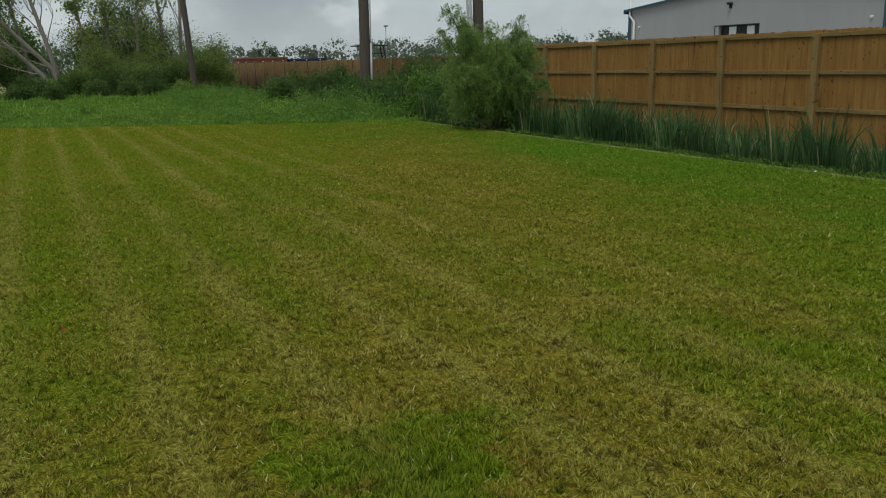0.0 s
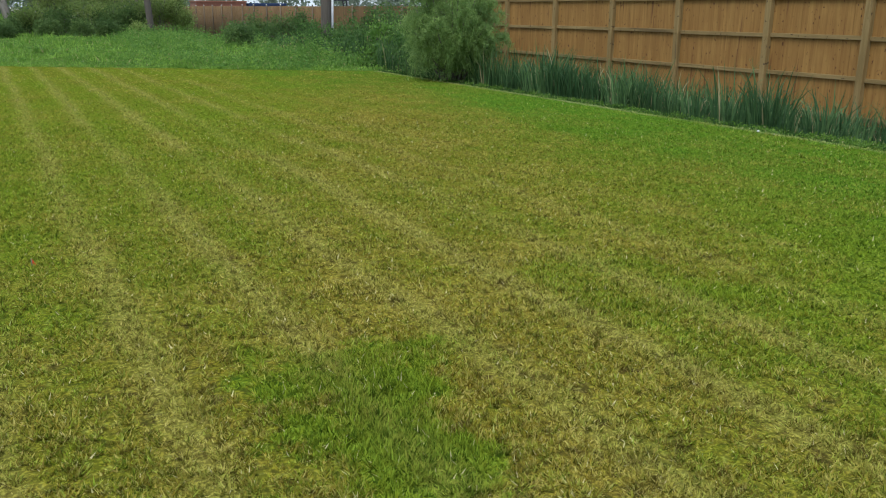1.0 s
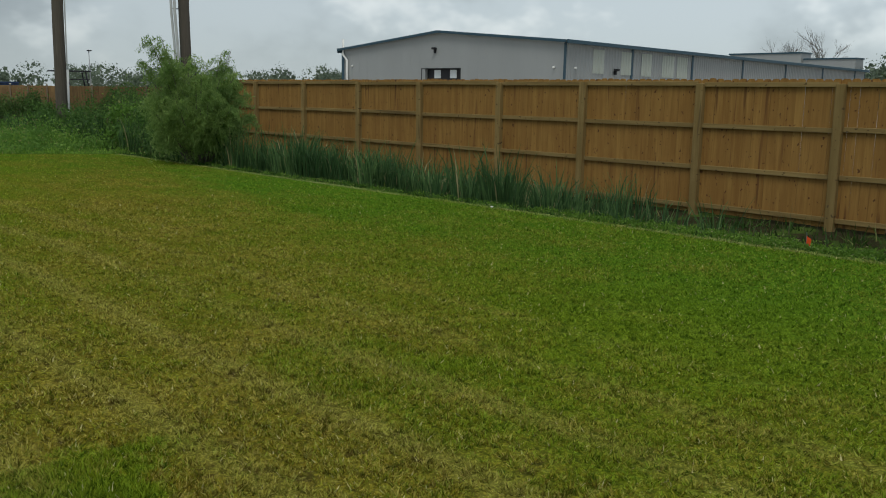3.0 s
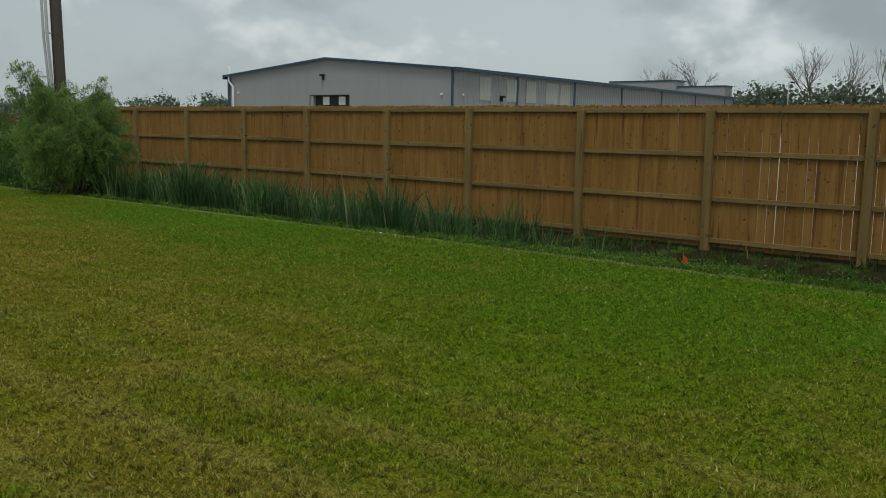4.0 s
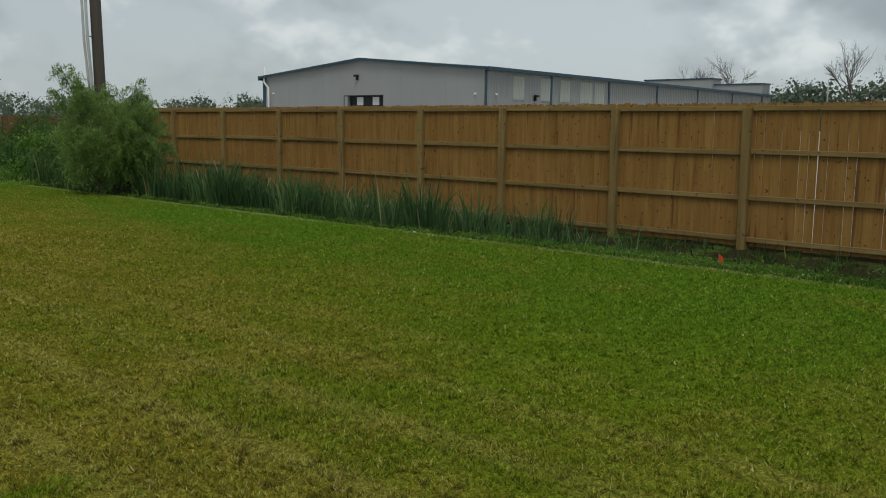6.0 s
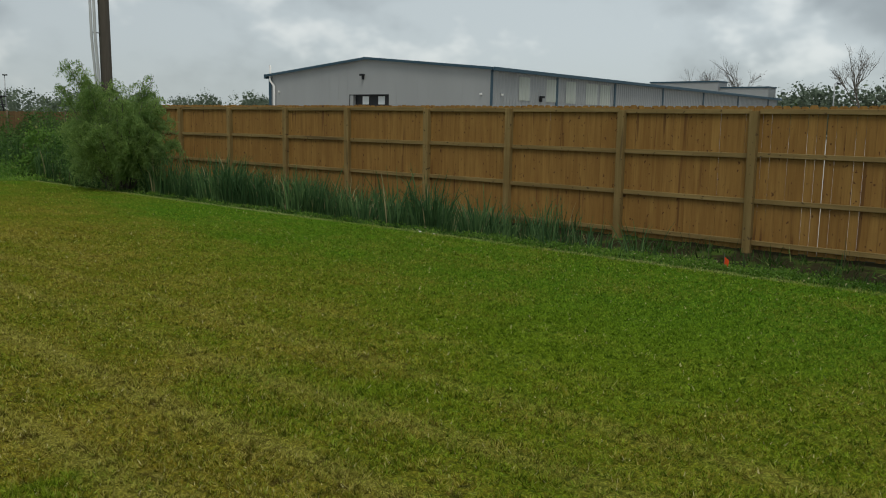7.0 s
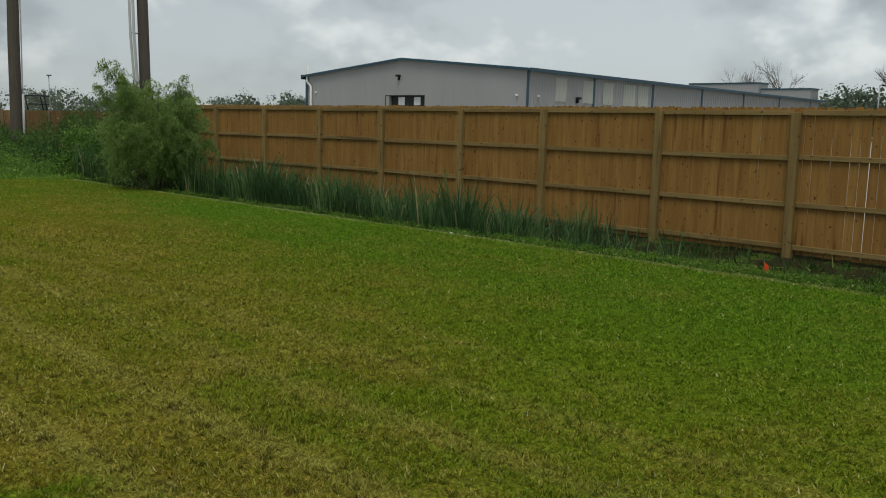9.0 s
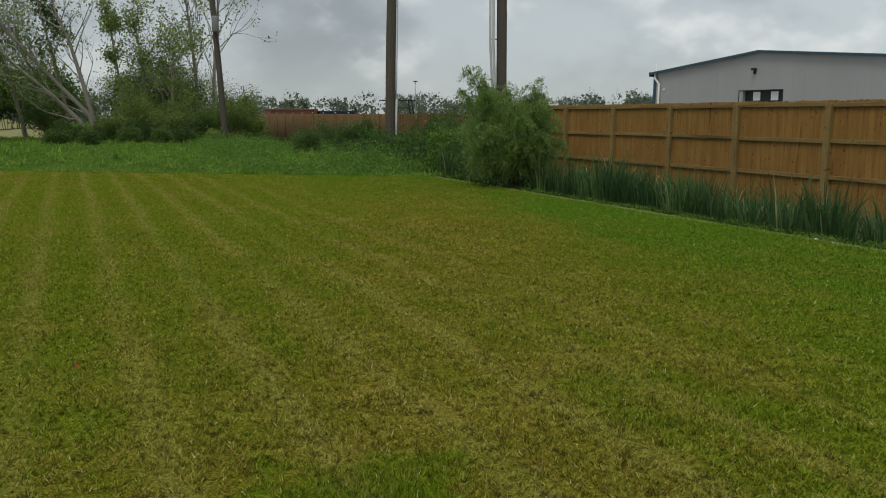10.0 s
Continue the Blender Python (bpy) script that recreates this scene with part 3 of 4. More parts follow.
def ditch_weeds():
    n = 120000
    y = np.concatenate([RNG.uniform(-4, 26, n), RNG.uniform(-4, 6, n // 4)])
    x = np.concatenate([LAWN_X + 0.04 + np.abs(RNG.normal(0, 1.5, n)), RNG.uniform(LAWN_X + 0.1, 13.6, n // 4)])
    thick = 0.55 * ripple(x, y, 0.8, 8) + 0.45 * ripple(x, y, 0.3, 9)
    shade = np.clip((x - 8.9) / 0.5, 0, 1) * np.clip((6.0 - y) / 1.5, 0, 1)
    ok = (x < 13.6) & (RNG.uniform(0, 1, len(x)) < 1.4 * thick * (1 - 0.7 * shade))
    x, y, thick = x[ok], y[ok], thick[ok]
    h = (0.04 + 0.24 * thick ** 1.5 * np.clip((x - 8.35) / 0.9, 0.08, 1)) * RNG.uniform(0.5, 1.4, len(x))
    lean = np.abs(RNG.normal(0.75, 0.4, len(x))).clip(0, 1.5)
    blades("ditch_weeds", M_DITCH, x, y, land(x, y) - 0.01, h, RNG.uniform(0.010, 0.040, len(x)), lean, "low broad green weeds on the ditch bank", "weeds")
    rng = np.random.default_rng(17)
    cs = []
    for k in range(420):          # small leafy weeds just behind the mown edge
        y, x = (rng.uniform(-3.5, 15) if k % 3 == 0 else rng.normal(2.2, 1.9)), LAWN_X + 0.04 + abs(rng.normal(0, 0.30 if k % 3 else 0.14))
        r, h = rng.uniform(0.06, 0.2), rng.uniform(0.03, 0.17) * min(1.0, 0.25 + (x - LAWN_X - 0.04) * 2)
        u = rng.normal(0, 1, (70, 3))
        u /= np.linalg.norm(u, axis=1)[:, None]
        u[:, 2] = np.abs(u[:, 2])
        cs.append(np.array([x, y, float(land(x, y))]) + u * (r, r * 1.3, h) * rng.uniform(0.4, 1, (70, 1)))
    v, q = leaf_quads(rng, np.concatenate(cs), 1, 0.02, 0.034, 0.4)
    tagged(ob_of("bank_weeds", raw_mesh("bank_weeds", v, q), M_BANK), "bright leafy weeds along the mown edge", "weeds", kind="stuff")
    n = 70                        # thin dry stalks by the foot of the fence
    x, y = rng.uniform(10.4, 13.5, n), rng.uniform(-2, 5.5, n)
    blades("dry_stalks", M_STALK, x, y, land(x, y) - 0.02, rng.uniform(0.3, 0.8, n), rng.uniform(0.010, 0.022, n), np.abs(rng.normal(0.2, 0.2, n)), "thin dark weed stalks by the fence", "weeds")



# ---- trees and shrubs ----
def grow(rng, start, way, length, radius, depth, out, tips, bend=0.25, split=3, shrink=0.68, open_angle=0.6, rise=0.15):
    """Limbs of a tree: a list of (points, radii), and the tips that bear leaves."""
    pts, rad, p, d = [Vector(start)], [radius], Vector(start), Vector(way).normalized()
    steps = 4
    for s in range(steps):
        d = (d + Vector(rng.normal(0, bend / 2, 3)) + Vector((0, 0, rise * 0.3))).normalized()
        p = p + d * length / steps
        pts.append(p.copy())
        rad.append(radius * (1 - 0.55 * (s + 1) / steps))
    out.append((pts, rad))
    if depth == 0:
        tips.extend(pts[1:])
        return
    for k in range(split + (rng.uniform() < 0.4)):
        at = pts[rng.integers(2, steps + 1)] if k else pts[-1]
        side = d.orthogonal().normalized()
        side.rotate(Matrix.Rotation(rng.uniform(0, 6.283), 3, d))
        a = open_angle * rng.uniform(0.5, 1.3) * (0.5 if k == 0 else 1)
        grow(rng, at, d * math.cos(a) + side * math.sin(a), length * shrink * rng.uniform(0.75, 1.15), radius * 0.5, depth - 1, out, tips, bend, split, shrink, open_angle, rise)


def leaf_quads(rng, centres, per, spread, size, slim=0.5, droop=0.0):
    c = np.repeat(np.array([tuple(v) for v in centres]), per, 0)
    n = len(c)
    c = c + rng.normal(0, spread, (n, 3))
    a = rng.normal(0, 1, (n, 3))
    a[:, 2] -= droop
    a /= np.linalg.norm(a, axis=1)[:, None]
    b = np.cross(a, rng.normal(0, 1, (n, 3)))
    b /= np.linalg.norm(b, axis=1)[:, None]
    ln = size * rng.uniform(0.6, 1.4, n)[:, None]
    v = np.empty((n, 4, 3))
    v[:, 0], v[:, 2] = c - a * ln / 2, c + a * ln / 2
    v[:, 1], v[:, 3] = c + b * ln * slim / 2, c - b * ln * slim / 2
    return v.reshape(-1, 3), np.arange(4 * n).reshape(-1, 4)


def tree(name, at, height, label, category="tree", lean=(0, 0), seed=1, girth=0.12, stems=1, depth=3, per=6, leaf=0.25, slim=0.6, spread=0.25,
         bark=None, leaves=None, droop=0.0, bend=0.25, split=3, open_angle=0.6, stem_share=0.42, sides=5, group=""):
    rng = np.random.default_rng(seed)
    root = thing(name, at)
    limbs, tips = [], []
    for s in range(stems):
        a = rng.uniform(0, 6.283)
        off = Vector((math.cos(a), math.sin(a), 0)) * (0.0 if stems == 1 else 0.06 * height * rng.uniform(0.2, 1))
        way = Vector((lean[0], lean[1], 1)) + off * (2.0 / max(height * 0.12, 0.1)) * 0.35 + Vector((*rng.normal(0, 0.06, 2), 0))
        grow(rng, off + Vector((0, 0, -0.1)), way, height * stem_share * rng.uniform(0.85, 1.1), girth / (1 if stems == 1 else 1.6), depth, limbs, tips, bend, split, open_angle=open_angle)
    bm = bmesh.new()
    for pts, rad in limbs:
        tube(pts, [max(r, 0.008) for r in rad], sides if rad[0] > 0.03 else 3, bm, caps=False)
    part("trunk", bm, bark or M_BARK, root)
    if per:
        v, q = leaf_quads(rng, tips, per, spread, leaf, slim, droop)
        ob_of("crown", raw_mesh("crown", v, q), leaves or M_LEAF, root)
    return tagged(root, label, category, group)


def feathery_bush(at, seed):
    """Many thin stems from one foot, a rounded crown of hanging sprays, and a few arching tops above it."""
    rng = np.random.default_rng(seed)
    root = tagged(thing("bush", at), "feathery green willow-like bush beside the lawn's edge", "bush")
    sprays = []
    for k in range(38):
        a = k * 2.4 + rng.uniform(-0.4, 0.4)
        rise = min(1.0, (k + 0.5) / 29)                       # low outer stems first, tall middle ones last
        high = k > 28
        out = 1.12 * math.sqrt(1 - (1.6 * abs(rise - 0.38)) ** 2 * 0.8) * rng.uniform(0.55, 1.0)
        top = 0.80 + 1.38 * rise + rng.uniform(-0.15, 0.15)
        if high:                                    # arching tops stand to either side of the middle
            across = rng.uniform(-0.95, -0.35) if k % 2 else rng.uniform(0.28, 0.60)
            a, out, top = math.atan2(-0.465 * across, 0.885 * across), abs(across), rng.uniform(2.05, 2.62)
        ca, sa = math.cos(a), math.sin(a)
        pts = [Vector((0.14 * ca + out * ca * f ** 1.25, 0.14 * sa + out * sa * f ** 1.25, -0.15 + (top + 0.15) * f ** 0.85)) for f in (0, 0.25, 0.5, 0.75, 1.0)]
        part("stem", tube(pts, [0.024, 0.020, 0.015, 0.010, 0.004], 6), M_BARK, root)
        for j in range(46 if not high else 24):
            f = 0.36 + 0.64 * rng.uniform() ** 0.75
            i = min(int(f * 4), 3)
            p = pts[i].lerp(pts[i + 1], f * 4 - i)
            b, ln = rng.uniform(0, 6.283), rng.uniform(0.25, 0.60) * (1.2 - 0.6 * f) * (0.8 if high else 1)
            up = rng.uniform(0.0, 0.75)
            sprays += [p + Vector((math.cos(b) * ln * g, math.sin(b) * ln * g, up * ln * g - 0.95 * ln * g * g)) for g in np.linspace(0.15, 1, 8)]
    v, q = leaf_quads(rng, sprays, 6, 0.030, 0.080, 0.17, 0.9)
    ob_of("crown", raw_mesh("crown", v, q), M_FEATHER, root)


ditch_weeds()
feathery_bush((8.55, 15.2, -0.1), 5)
weed_mounds()
tall_weeds()


def far_x(px, y):
    return (1.5 + (px - 170) * 0.0375 + 0.13) * (y + 1.04) / 61.04 - 0.13


def far_z(py, y):
    return 1.52 + (199.5 - py) * 0.000603 * (y + 1.04)


def path_tree(points, y, girth, label, seed, twigs=14, reach=1.6, per=0, leaf=0.15, spread=0.2, bark=None, leaves=None, first=0.35):
    """A tree whose trunk follows a bent line (across, up), with twigs along its upper part."""
    rng = np.random.default_rng(seed)
    base = Vector((far_x(points[0][0], y), y, 0))
    pts = [Vector((far_x(a, y), y + 0.3 * i, far_z(b, y))) - base for i, (a, b) in enumerate(points)]
    pts.insert(0, Vector((pts[0].x - (pts[1].x - pts[0].x) * 0.2, 0, -0.2)))
    root = thing("tree", base)
    n = len(pts)
    bm = tube(pts, [girth * (1 - 0.8 * i / (n - 1)) for i in range(n)], 7, caps=False)
    limbs, tips = [], []
    for k in range(twigs):
        f = (first + (1 - first) * (k + rng.uniform()) / twigs) * (n - 1)
        i = min(int(f), n - 2)
        p = pts[i].lerp(pts[i + 1], f - i)
        d = (pts[i + 1] - pts[i]).normalized() + Vector(rng.normal(0, 0.45, 3)) + Vector((0, 0, 0.35))
        grow(rng, p, d, reach * rng.uniform(0.6, 1.3) * (1.2 - 0.5 * f / n), girth * 0.28, 2, limbs, tips, 0.3, 2, open_angle=0.5)
    for lp, rad in limbs:
        tube(lp, [max(r, 0.009) for r in rad], 3, bm, caps=False)
    part("trunk", bm, bark or M_PALE_BARK, root)
    if per:
        v, q = leaf_quads(rng, tips, per, spread, leaf, 0.6)
        ob_of("crown", raw_mesh("crown", v, q), leaves or M_LEAF, root)
    return tagged(root, label, "tree", "trees of the wooded edge")


# the wooded edge at the far side
BARE, THIN = "nearly bare leaning grey tree with thin twigs", "thin tree with sparse green leaves"
path_tree([(172, 208), (160, 150), (141, 70), (122, 20), (110, -60)], 50, 0.17, BARE, 1, 16, 1.9, 1, 0.14)
path_tree([(150, 211), (105, 163), (62, 122), (10, 70), (-40, 30)], 49, 0.15, BARE, 2, 18, 1.7, 8, 0.11, 0.3, first=0.2)
path_tree([(165, 200), (100, 125), (55, 70), (20, 30), (-10, -20)], 49.6, 0.16, BARE, 3, 20, 1.8, 8, 0.11, 0.3, first=0.2)
path_tree([(60, 215), (40, 120), (10, 40), (-20, -20)], 52, 0.15, THIN, 4, 16, 2.0, 2, 0.12, 0.3, first=0.2)
path_tree([(132, 205), (118, 120), (104, 50), (94, -10)], 51, 0.14, THIN, 5, 14, 0.9, 5, 0.17, 0.24, leaves=M_SHRUB, first=0.5)
path_tree([(95, 215), (85, 150), (66, 90), (58, 45)], 51.5, 0.13, THIN, 15, 20, 1.7, 8, 0.12, 0.35, first=0.2)
path_tree([(222, 215), (218, 130), (212, 70), (208, 25)], 50.5, 0.11, THIN, 6, 16, 0.8, 8, 0.14, 0.2, first=0.3)
path_tree([(262, 215), (260, 140), (256, 80), (252, 35)], 50, 0.14, THIN, 7, 20, 1.3, 9, 0.13, 0.28, first=0.2)
path_tree([(305, 215), (308, 150), (312, 110), (316, 80)], 49, 0.13, THIN, 8, 20, 1.3, 9, 0.13, 0.28, first=0.15)
path_tree([(352, 215), (350, 120), (345, 40), (338, -40)], 52, 0.17, BARE, 9, 18, 2.2, 2, 0.16)
path_tree([(378, 215), (384, 120), (392, 40), (402, -50)], 51, 0.15, BARE, 10, 18, 2.0, 1, 0.16)
path_tree([(-30, 215), (-40, 130), (-60, 60)], 51, 0.15, THIN, 11, 18, 2.0, 6, 0.22, 0.35, first=0.2)
path_tree([(-110, 215), (-115, 130), (-120, 40)], 49, 0.15, THIN, 12, 18, 2.0, 6, 0.22, 0.35, first=0.2)
THICKET = ((-90, 96, 6.5, 1), (-10, 96, 6.8, 1), (35, 96, 6.6, 1), (78, 96, 6.4, 1), (118, 94, 6.0, 1),
           (-50, 97, 6.4, 1), (12, 98, 6.6, 1), (55, 97, 6.8, 1), (98, 95, 6.2, 1),
           (100, 51, 2.2, 1), (125, 48.5, 1.2, 1), (150, 46, 1.0, 1), (178, 45.5, 0.9, 1), (198, 46.5, 1.3, 1), (216, 46, 1.7, 0),
           (238, 48, 2.6, 0), (255, 46, 1.5, 1), (272, 48, 3.2, 0), (292, 46, 1.9, 0), (312, 48, 2.8, 0), (332, 45.5, 1.5, 1), (350, 47.5, 2.3, 0),
           (372, 46, 1.6, 1), (392, 47, 2.0, 0), (412, 46, 2.6, 0), (428, 46.5, 2.9, 0), (444, 47, 2.3, 0), (458, 46, 1.4, 0),
           (110, 44, 0.8, 1), (165, 43.5, 0.7, 1), (230, 43.5, 0.9, 1), (285, 43, 0.8, 1), (330, 43, 0.9, 1), (375, 43, 0.8, 0),
           (300, 52, 5.0, 0), (262, 53, 5.2, 0), (205, 54, 4.2, 0), (345, 53, 4.8, 0), (232, 52, 4.4, 1), (282, 53, 4.6, 1), (322, 52, 4.4, 1), (372, 52, 4.2, 0))
for k, (px, y, h, dark) in enumerate(THICKET):
    far = y > 58
    tree("shrub", (far_x(px, y), y, -0.1), h * (1.35 if y > 90 else 1.0), "dense dark green shrub at the thicket's foot" if dark else "loose light green shrub in the thicket", "shrub", seed=80 + k, girth=0.05, stems=6 if dark else 4, depth=2, per=22 if far else 18, leaf=0.32 if far else 0.105, slim=0.45,
         spread=0.55 if far else 0.14 + 0.035 * h, leaves=M_SHRUB if dark else M_LEAF, split=3, stem_share=0.34 if far else 0.46, open_angle=0.8 if far else 0.5 if dark else 0.36, lean=(-0.10, 0), group="shrubs of the thicket")
# young growth along the ditch further back
for k, (x, y, h) in enumerate(((10.6, 22.5, 1.9), (11.8, 25.5, 2.0), (9.3, 20.5, 1.2), (12.6, 29, 1.9), (12.0, 36, 1.9), (11.6, 40, 1.8), (10.3, 31.5, 1.1), (8.8, 33.5, 0.9), (7.6, 28.5, 0.8), (12.3, 21.5, 1.8))):
    tree("shrub", (x, y, float(land(x, y)) - 0.05), h, "leafy young green shrub among the weeds", "shrub", seed=140 + k, girth=0.03, stems=5, depth=2, per=34, leaf=0.08, spread=0.17, leaves=M_WEED if k % 4 == 2 else M_SHRUB, split=2, stem_share=0.5, open_angle=0.7, group="young shrubs along the ditch")


def far_woods():
    rng = np.random.default_rng(3)
    cs, cores = [], []
    for k in range(320):
        a = radians(rng.uniform(-16, 86))
        d = rng.uniform(135, 230)
        h = d * rng.uniform(0.022, 0.036)
        if k < 40:
            a, d, h = radians(rng.uniform(70.5, 86)), rng.uniform(116, 124), rng.uniform(4.5, 7.0)
        w = h * rng.uniform(0.35, 0.7)
        c = np.array([d * math.sin(a), d * math.cos(a), 0])
        n = 300
        u = rng.normal(0, 1, (n, 3))
        u /= np.linalg.norm(u, axis=1)[:, None]
        u *= rng.uniform(0.3, 1, n)[:, None] ** 0.5
        cs.append(c + u * (w, w, h * 0.55) + (0, 0, h * 0.55))
        cores.append(c + u[:140] * (w * 0.95, w * 0.95, h * 0.52) + (0, 0, h * 0.50))
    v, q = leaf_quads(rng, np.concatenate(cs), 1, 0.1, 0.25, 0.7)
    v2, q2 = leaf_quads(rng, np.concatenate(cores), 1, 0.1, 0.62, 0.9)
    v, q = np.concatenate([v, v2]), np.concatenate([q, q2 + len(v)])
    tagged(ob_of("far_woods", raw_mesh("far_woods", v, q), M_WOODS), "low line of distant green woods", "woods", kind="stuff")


far_woods()
for k, (x, y, h) in enumerate(((119, 54.6, 13.6), (121, 49.4, 13.4), (110, 28.6, 13.5), (113, 25.6, 14.5), (111, 22.5, 13.5), (113, 19.0, 13.0))):
    tree("tree", (x, y, 0), h, "distant bare winter-grey tree with fine twigs", seed=200 + k, girth=0.16, depth=4, per=0, bark=M_BARK, split=4, stem_share=0.33, open_angle=0.42, sides=4, group="bare trees beyond the warehouse")
for k, (x, y, h) in enumerate(((112, 38, 6.6), (114, 35.2, 6.0), (116, 32, 5.8), (113, 29, 5.6), (118, 51.6, 7.8), (115, 25, 6.0), (113, 21, 6.2), (111, 17, 6.5), (112, 11, 6.5), (112, 4, 6.5))):
    tree("tree", (x, y, 0), h, "distant dark green tree beyond the buildings", seed=220 + k, girth=0.2, depth=3, per=17, leaf=0.21, spread=0.42, leaves=M_SHRUB, stem_share=0.30, open_angle=0.8, group="green trees beyond the warehouse")


# ---- utility poles ----
def pole_build(nt):
    p = place(nt)
    g = grain(nt, stretch(nt, p, (9, 9, 0.5)), 3.0, 5)
    c = mix(nt, g, (0.045, 0.039, 0.031), (0.150, 0.128, 0.102))
    return mix(nt, ramp(nt, grain(nt, p, 0.9), 0.4, 0.7, 0, 0.5), c, (0.10, 0.085, 0.07)), g, 0.012


M_POLE = material("weathered pole wood", pole_build, rough=0.9)


def plain(c, d=0.06, scale=4.0):
    def build(nt):
        g = grain(nt, local(nt), scale, 4)
        return mix(nt, g, tuple(v * (1 - d) for v in c), tuple(min(1, v * (1 + d)) for v in c)), g, 0.002
    return build


M_CONDUIT = material("grey conduit", plain((0.52, 0.53, 0.53), 0.15), rough=0.5)
M_CAN = material("grey painted can", plain((0.19, 0.20, 0.20), 0.12), rough=0.5)
M_STEEL = material("dull steel", plain((0.30, 0.31, 0.32), 0.2), rough=0.45, metal=0.7)


def utility_pole(at, height, r0, r1, lean=(0, 0), conduits=(), can=None, label=""):
    root = thing("utility_pole", at)
    pt = lambda z, dx=0.0, dy=0.0: (lean[0] * z / height + dx, lean[1] * z / height + dy, z)
    n = 9
    zs = [-0.6 + (height + 0.6) * i / n for i in range(n + 1)]
    part("pole", tube([pt(z, RNG.normal(0, 0.006)) for z in zs], [r0 + (r1 - r0) * i / n for i in range(n + 1)], 16), M_POLE, root)
    for dx, dy, r, z0, z1, arm in conduits:
        off = lambda z: dx * (0.68 + 0.36 * min(1, max(0, (z - 1.6) / 2.8))) if abs(dx) > 0.25 else dx      # stand-off pipes lean away from the pole
        part("conduit", tube([pt(z, off(z), dy) for z in sorted({z0, min(2.2, z1), min(3.2, z1), min(4.4, z1), z1})], [r] * len({z0, min(2.2, z1), min(3.2, z1), min(4.4, z1), z1}), 8), M_CONDUIT, root, "pale grey conduit pipe")
        for z in arm:
            bm = tube([pt(z, off(z), dy), pt(z, 0, 0)], [0.018, 0.018], 6)
            part("bracket", bm, M_STEEL, root)
    if can:
        z, r, h = can
        c = pt(z, -0.02, -0.30)
        bm = tube([(c[0], c[1], c[2] + dz) for dz in (-h / 2, -h / 2 + 0.05, h / 2 - 0.06, h / 2)], [r * 0.93, r, r, r * 0.8], 14)
        part("transformer", bm, M_CAN, root, "grey pole-mounted transformer can")
        part("bracket", box((c[0] - 0.04, c[1], c[2] - 0.2), (c[0] + 0.04, c[1] + 0.3, c[2] + 0.2)), M_STEEL, root)
    return tagged(root, label, "utility pole", "utility poles")


utility_pole((10.3, 27.4, 0.1), 11.5, 0.185, 0.15, (0.28, 0), ((0.185, -0.09, 0.022, 1.9, 9.0, ()), (0.185, -0.10, 0.042, -0.2, 1.95, ())), None, "weathered brown wooden utility pole with a pale conduit")
utility_pole((12.9, 23.9, -0.6), 12, 0.175, 0.145, (-0.05, 0), ((-0.42, -0.05, 0.04, -0.1, 11.5, (3.0, 4.5, 8.0)), (-0.335, -0.1, 0.045, -0.1, 11.5, ())), None, "brown wooden utility pole with two grey conduits on brackets")
utility_pole((7.58, 45.0, 0.0), 10.5, 0.17, 0.12, (-0.6, 0), (), (6.1, 0.18, 0.8), "leaning grey utility pole with a transformer")


# ---- metal building ----
def siding_build(c):
    def build(nt):
        p = local(nt)
        g = grain(nt, stretch(nt, p, (1, 1, 0.25)), 0.6, 4)
        return mix(nt, g, tuple(v * 0.9 for v in c), tuple(v * 1.08 for v in c)), grain(nt, p, 0.8), 0.01
    return build


M_SIDING = material("grey metal siding", siding_build((0.318, 0.328, 0.330)), rough=0.45, metal=0.1)
M_TRIM = material("dark teal trim", plain((0.035, 0.075, 0.105), 0.15), rough=0.4, metal=0.1)
M_SKYLIGHT = material("pale translucent panel", siding_build((0.43, 0.455, 0.41)), rough=0.4)
M_ROOF = material("roof sheet", siding_build((0.45, 0.46, 0.47)), rough=0.4, metal=0.3)
M_DARK = material("dark door", plain((0.02, 0.021, 0.024), 0.2), rough=0.5)
M_WHITE = material("white paint", plain((0.75, 0.75, 0.73), 0.08), rough=0.5)
# pale paint that stands for daylight through the far windows
M_PANE_LIGHT = material("painted window light", plain((0.72, 0.76, 0.78), 0.05), rough=0.25)


def ribbed(length, height0, height1, pitch=0.305, depth=0.035, rib=0.07):
    """An upright ribbed sheet along +x from the origin, its face towards -y; its top falls from height0 to height1."""
    xs, ds = [], []
    n = int(length / pitch)
    for i in range(n):
        x = i * pitch
        xs += [x, x + pitch - rib, x + pitch - rib * 0.75, x + pitch - rib * 0.25]
        ds += [0, 0, -depth, -depth]
    xs.append(length), ds.append(0)
    xs = np.array(xs)
    top = height0 + (height1 - height0) * xs / length
    lo, hi = np.stack([xs, ds, np.full(len(xs), -1.0)], 1), np.stack([xs, ds, top], 1)
    m = len(xs)
    i = np.arange(m - 1)
    return raw_mesh("wall_panel", np.concatenate([lo, hi]), np.stack([i, i + 1, i + 1 + m, i + m], 1))


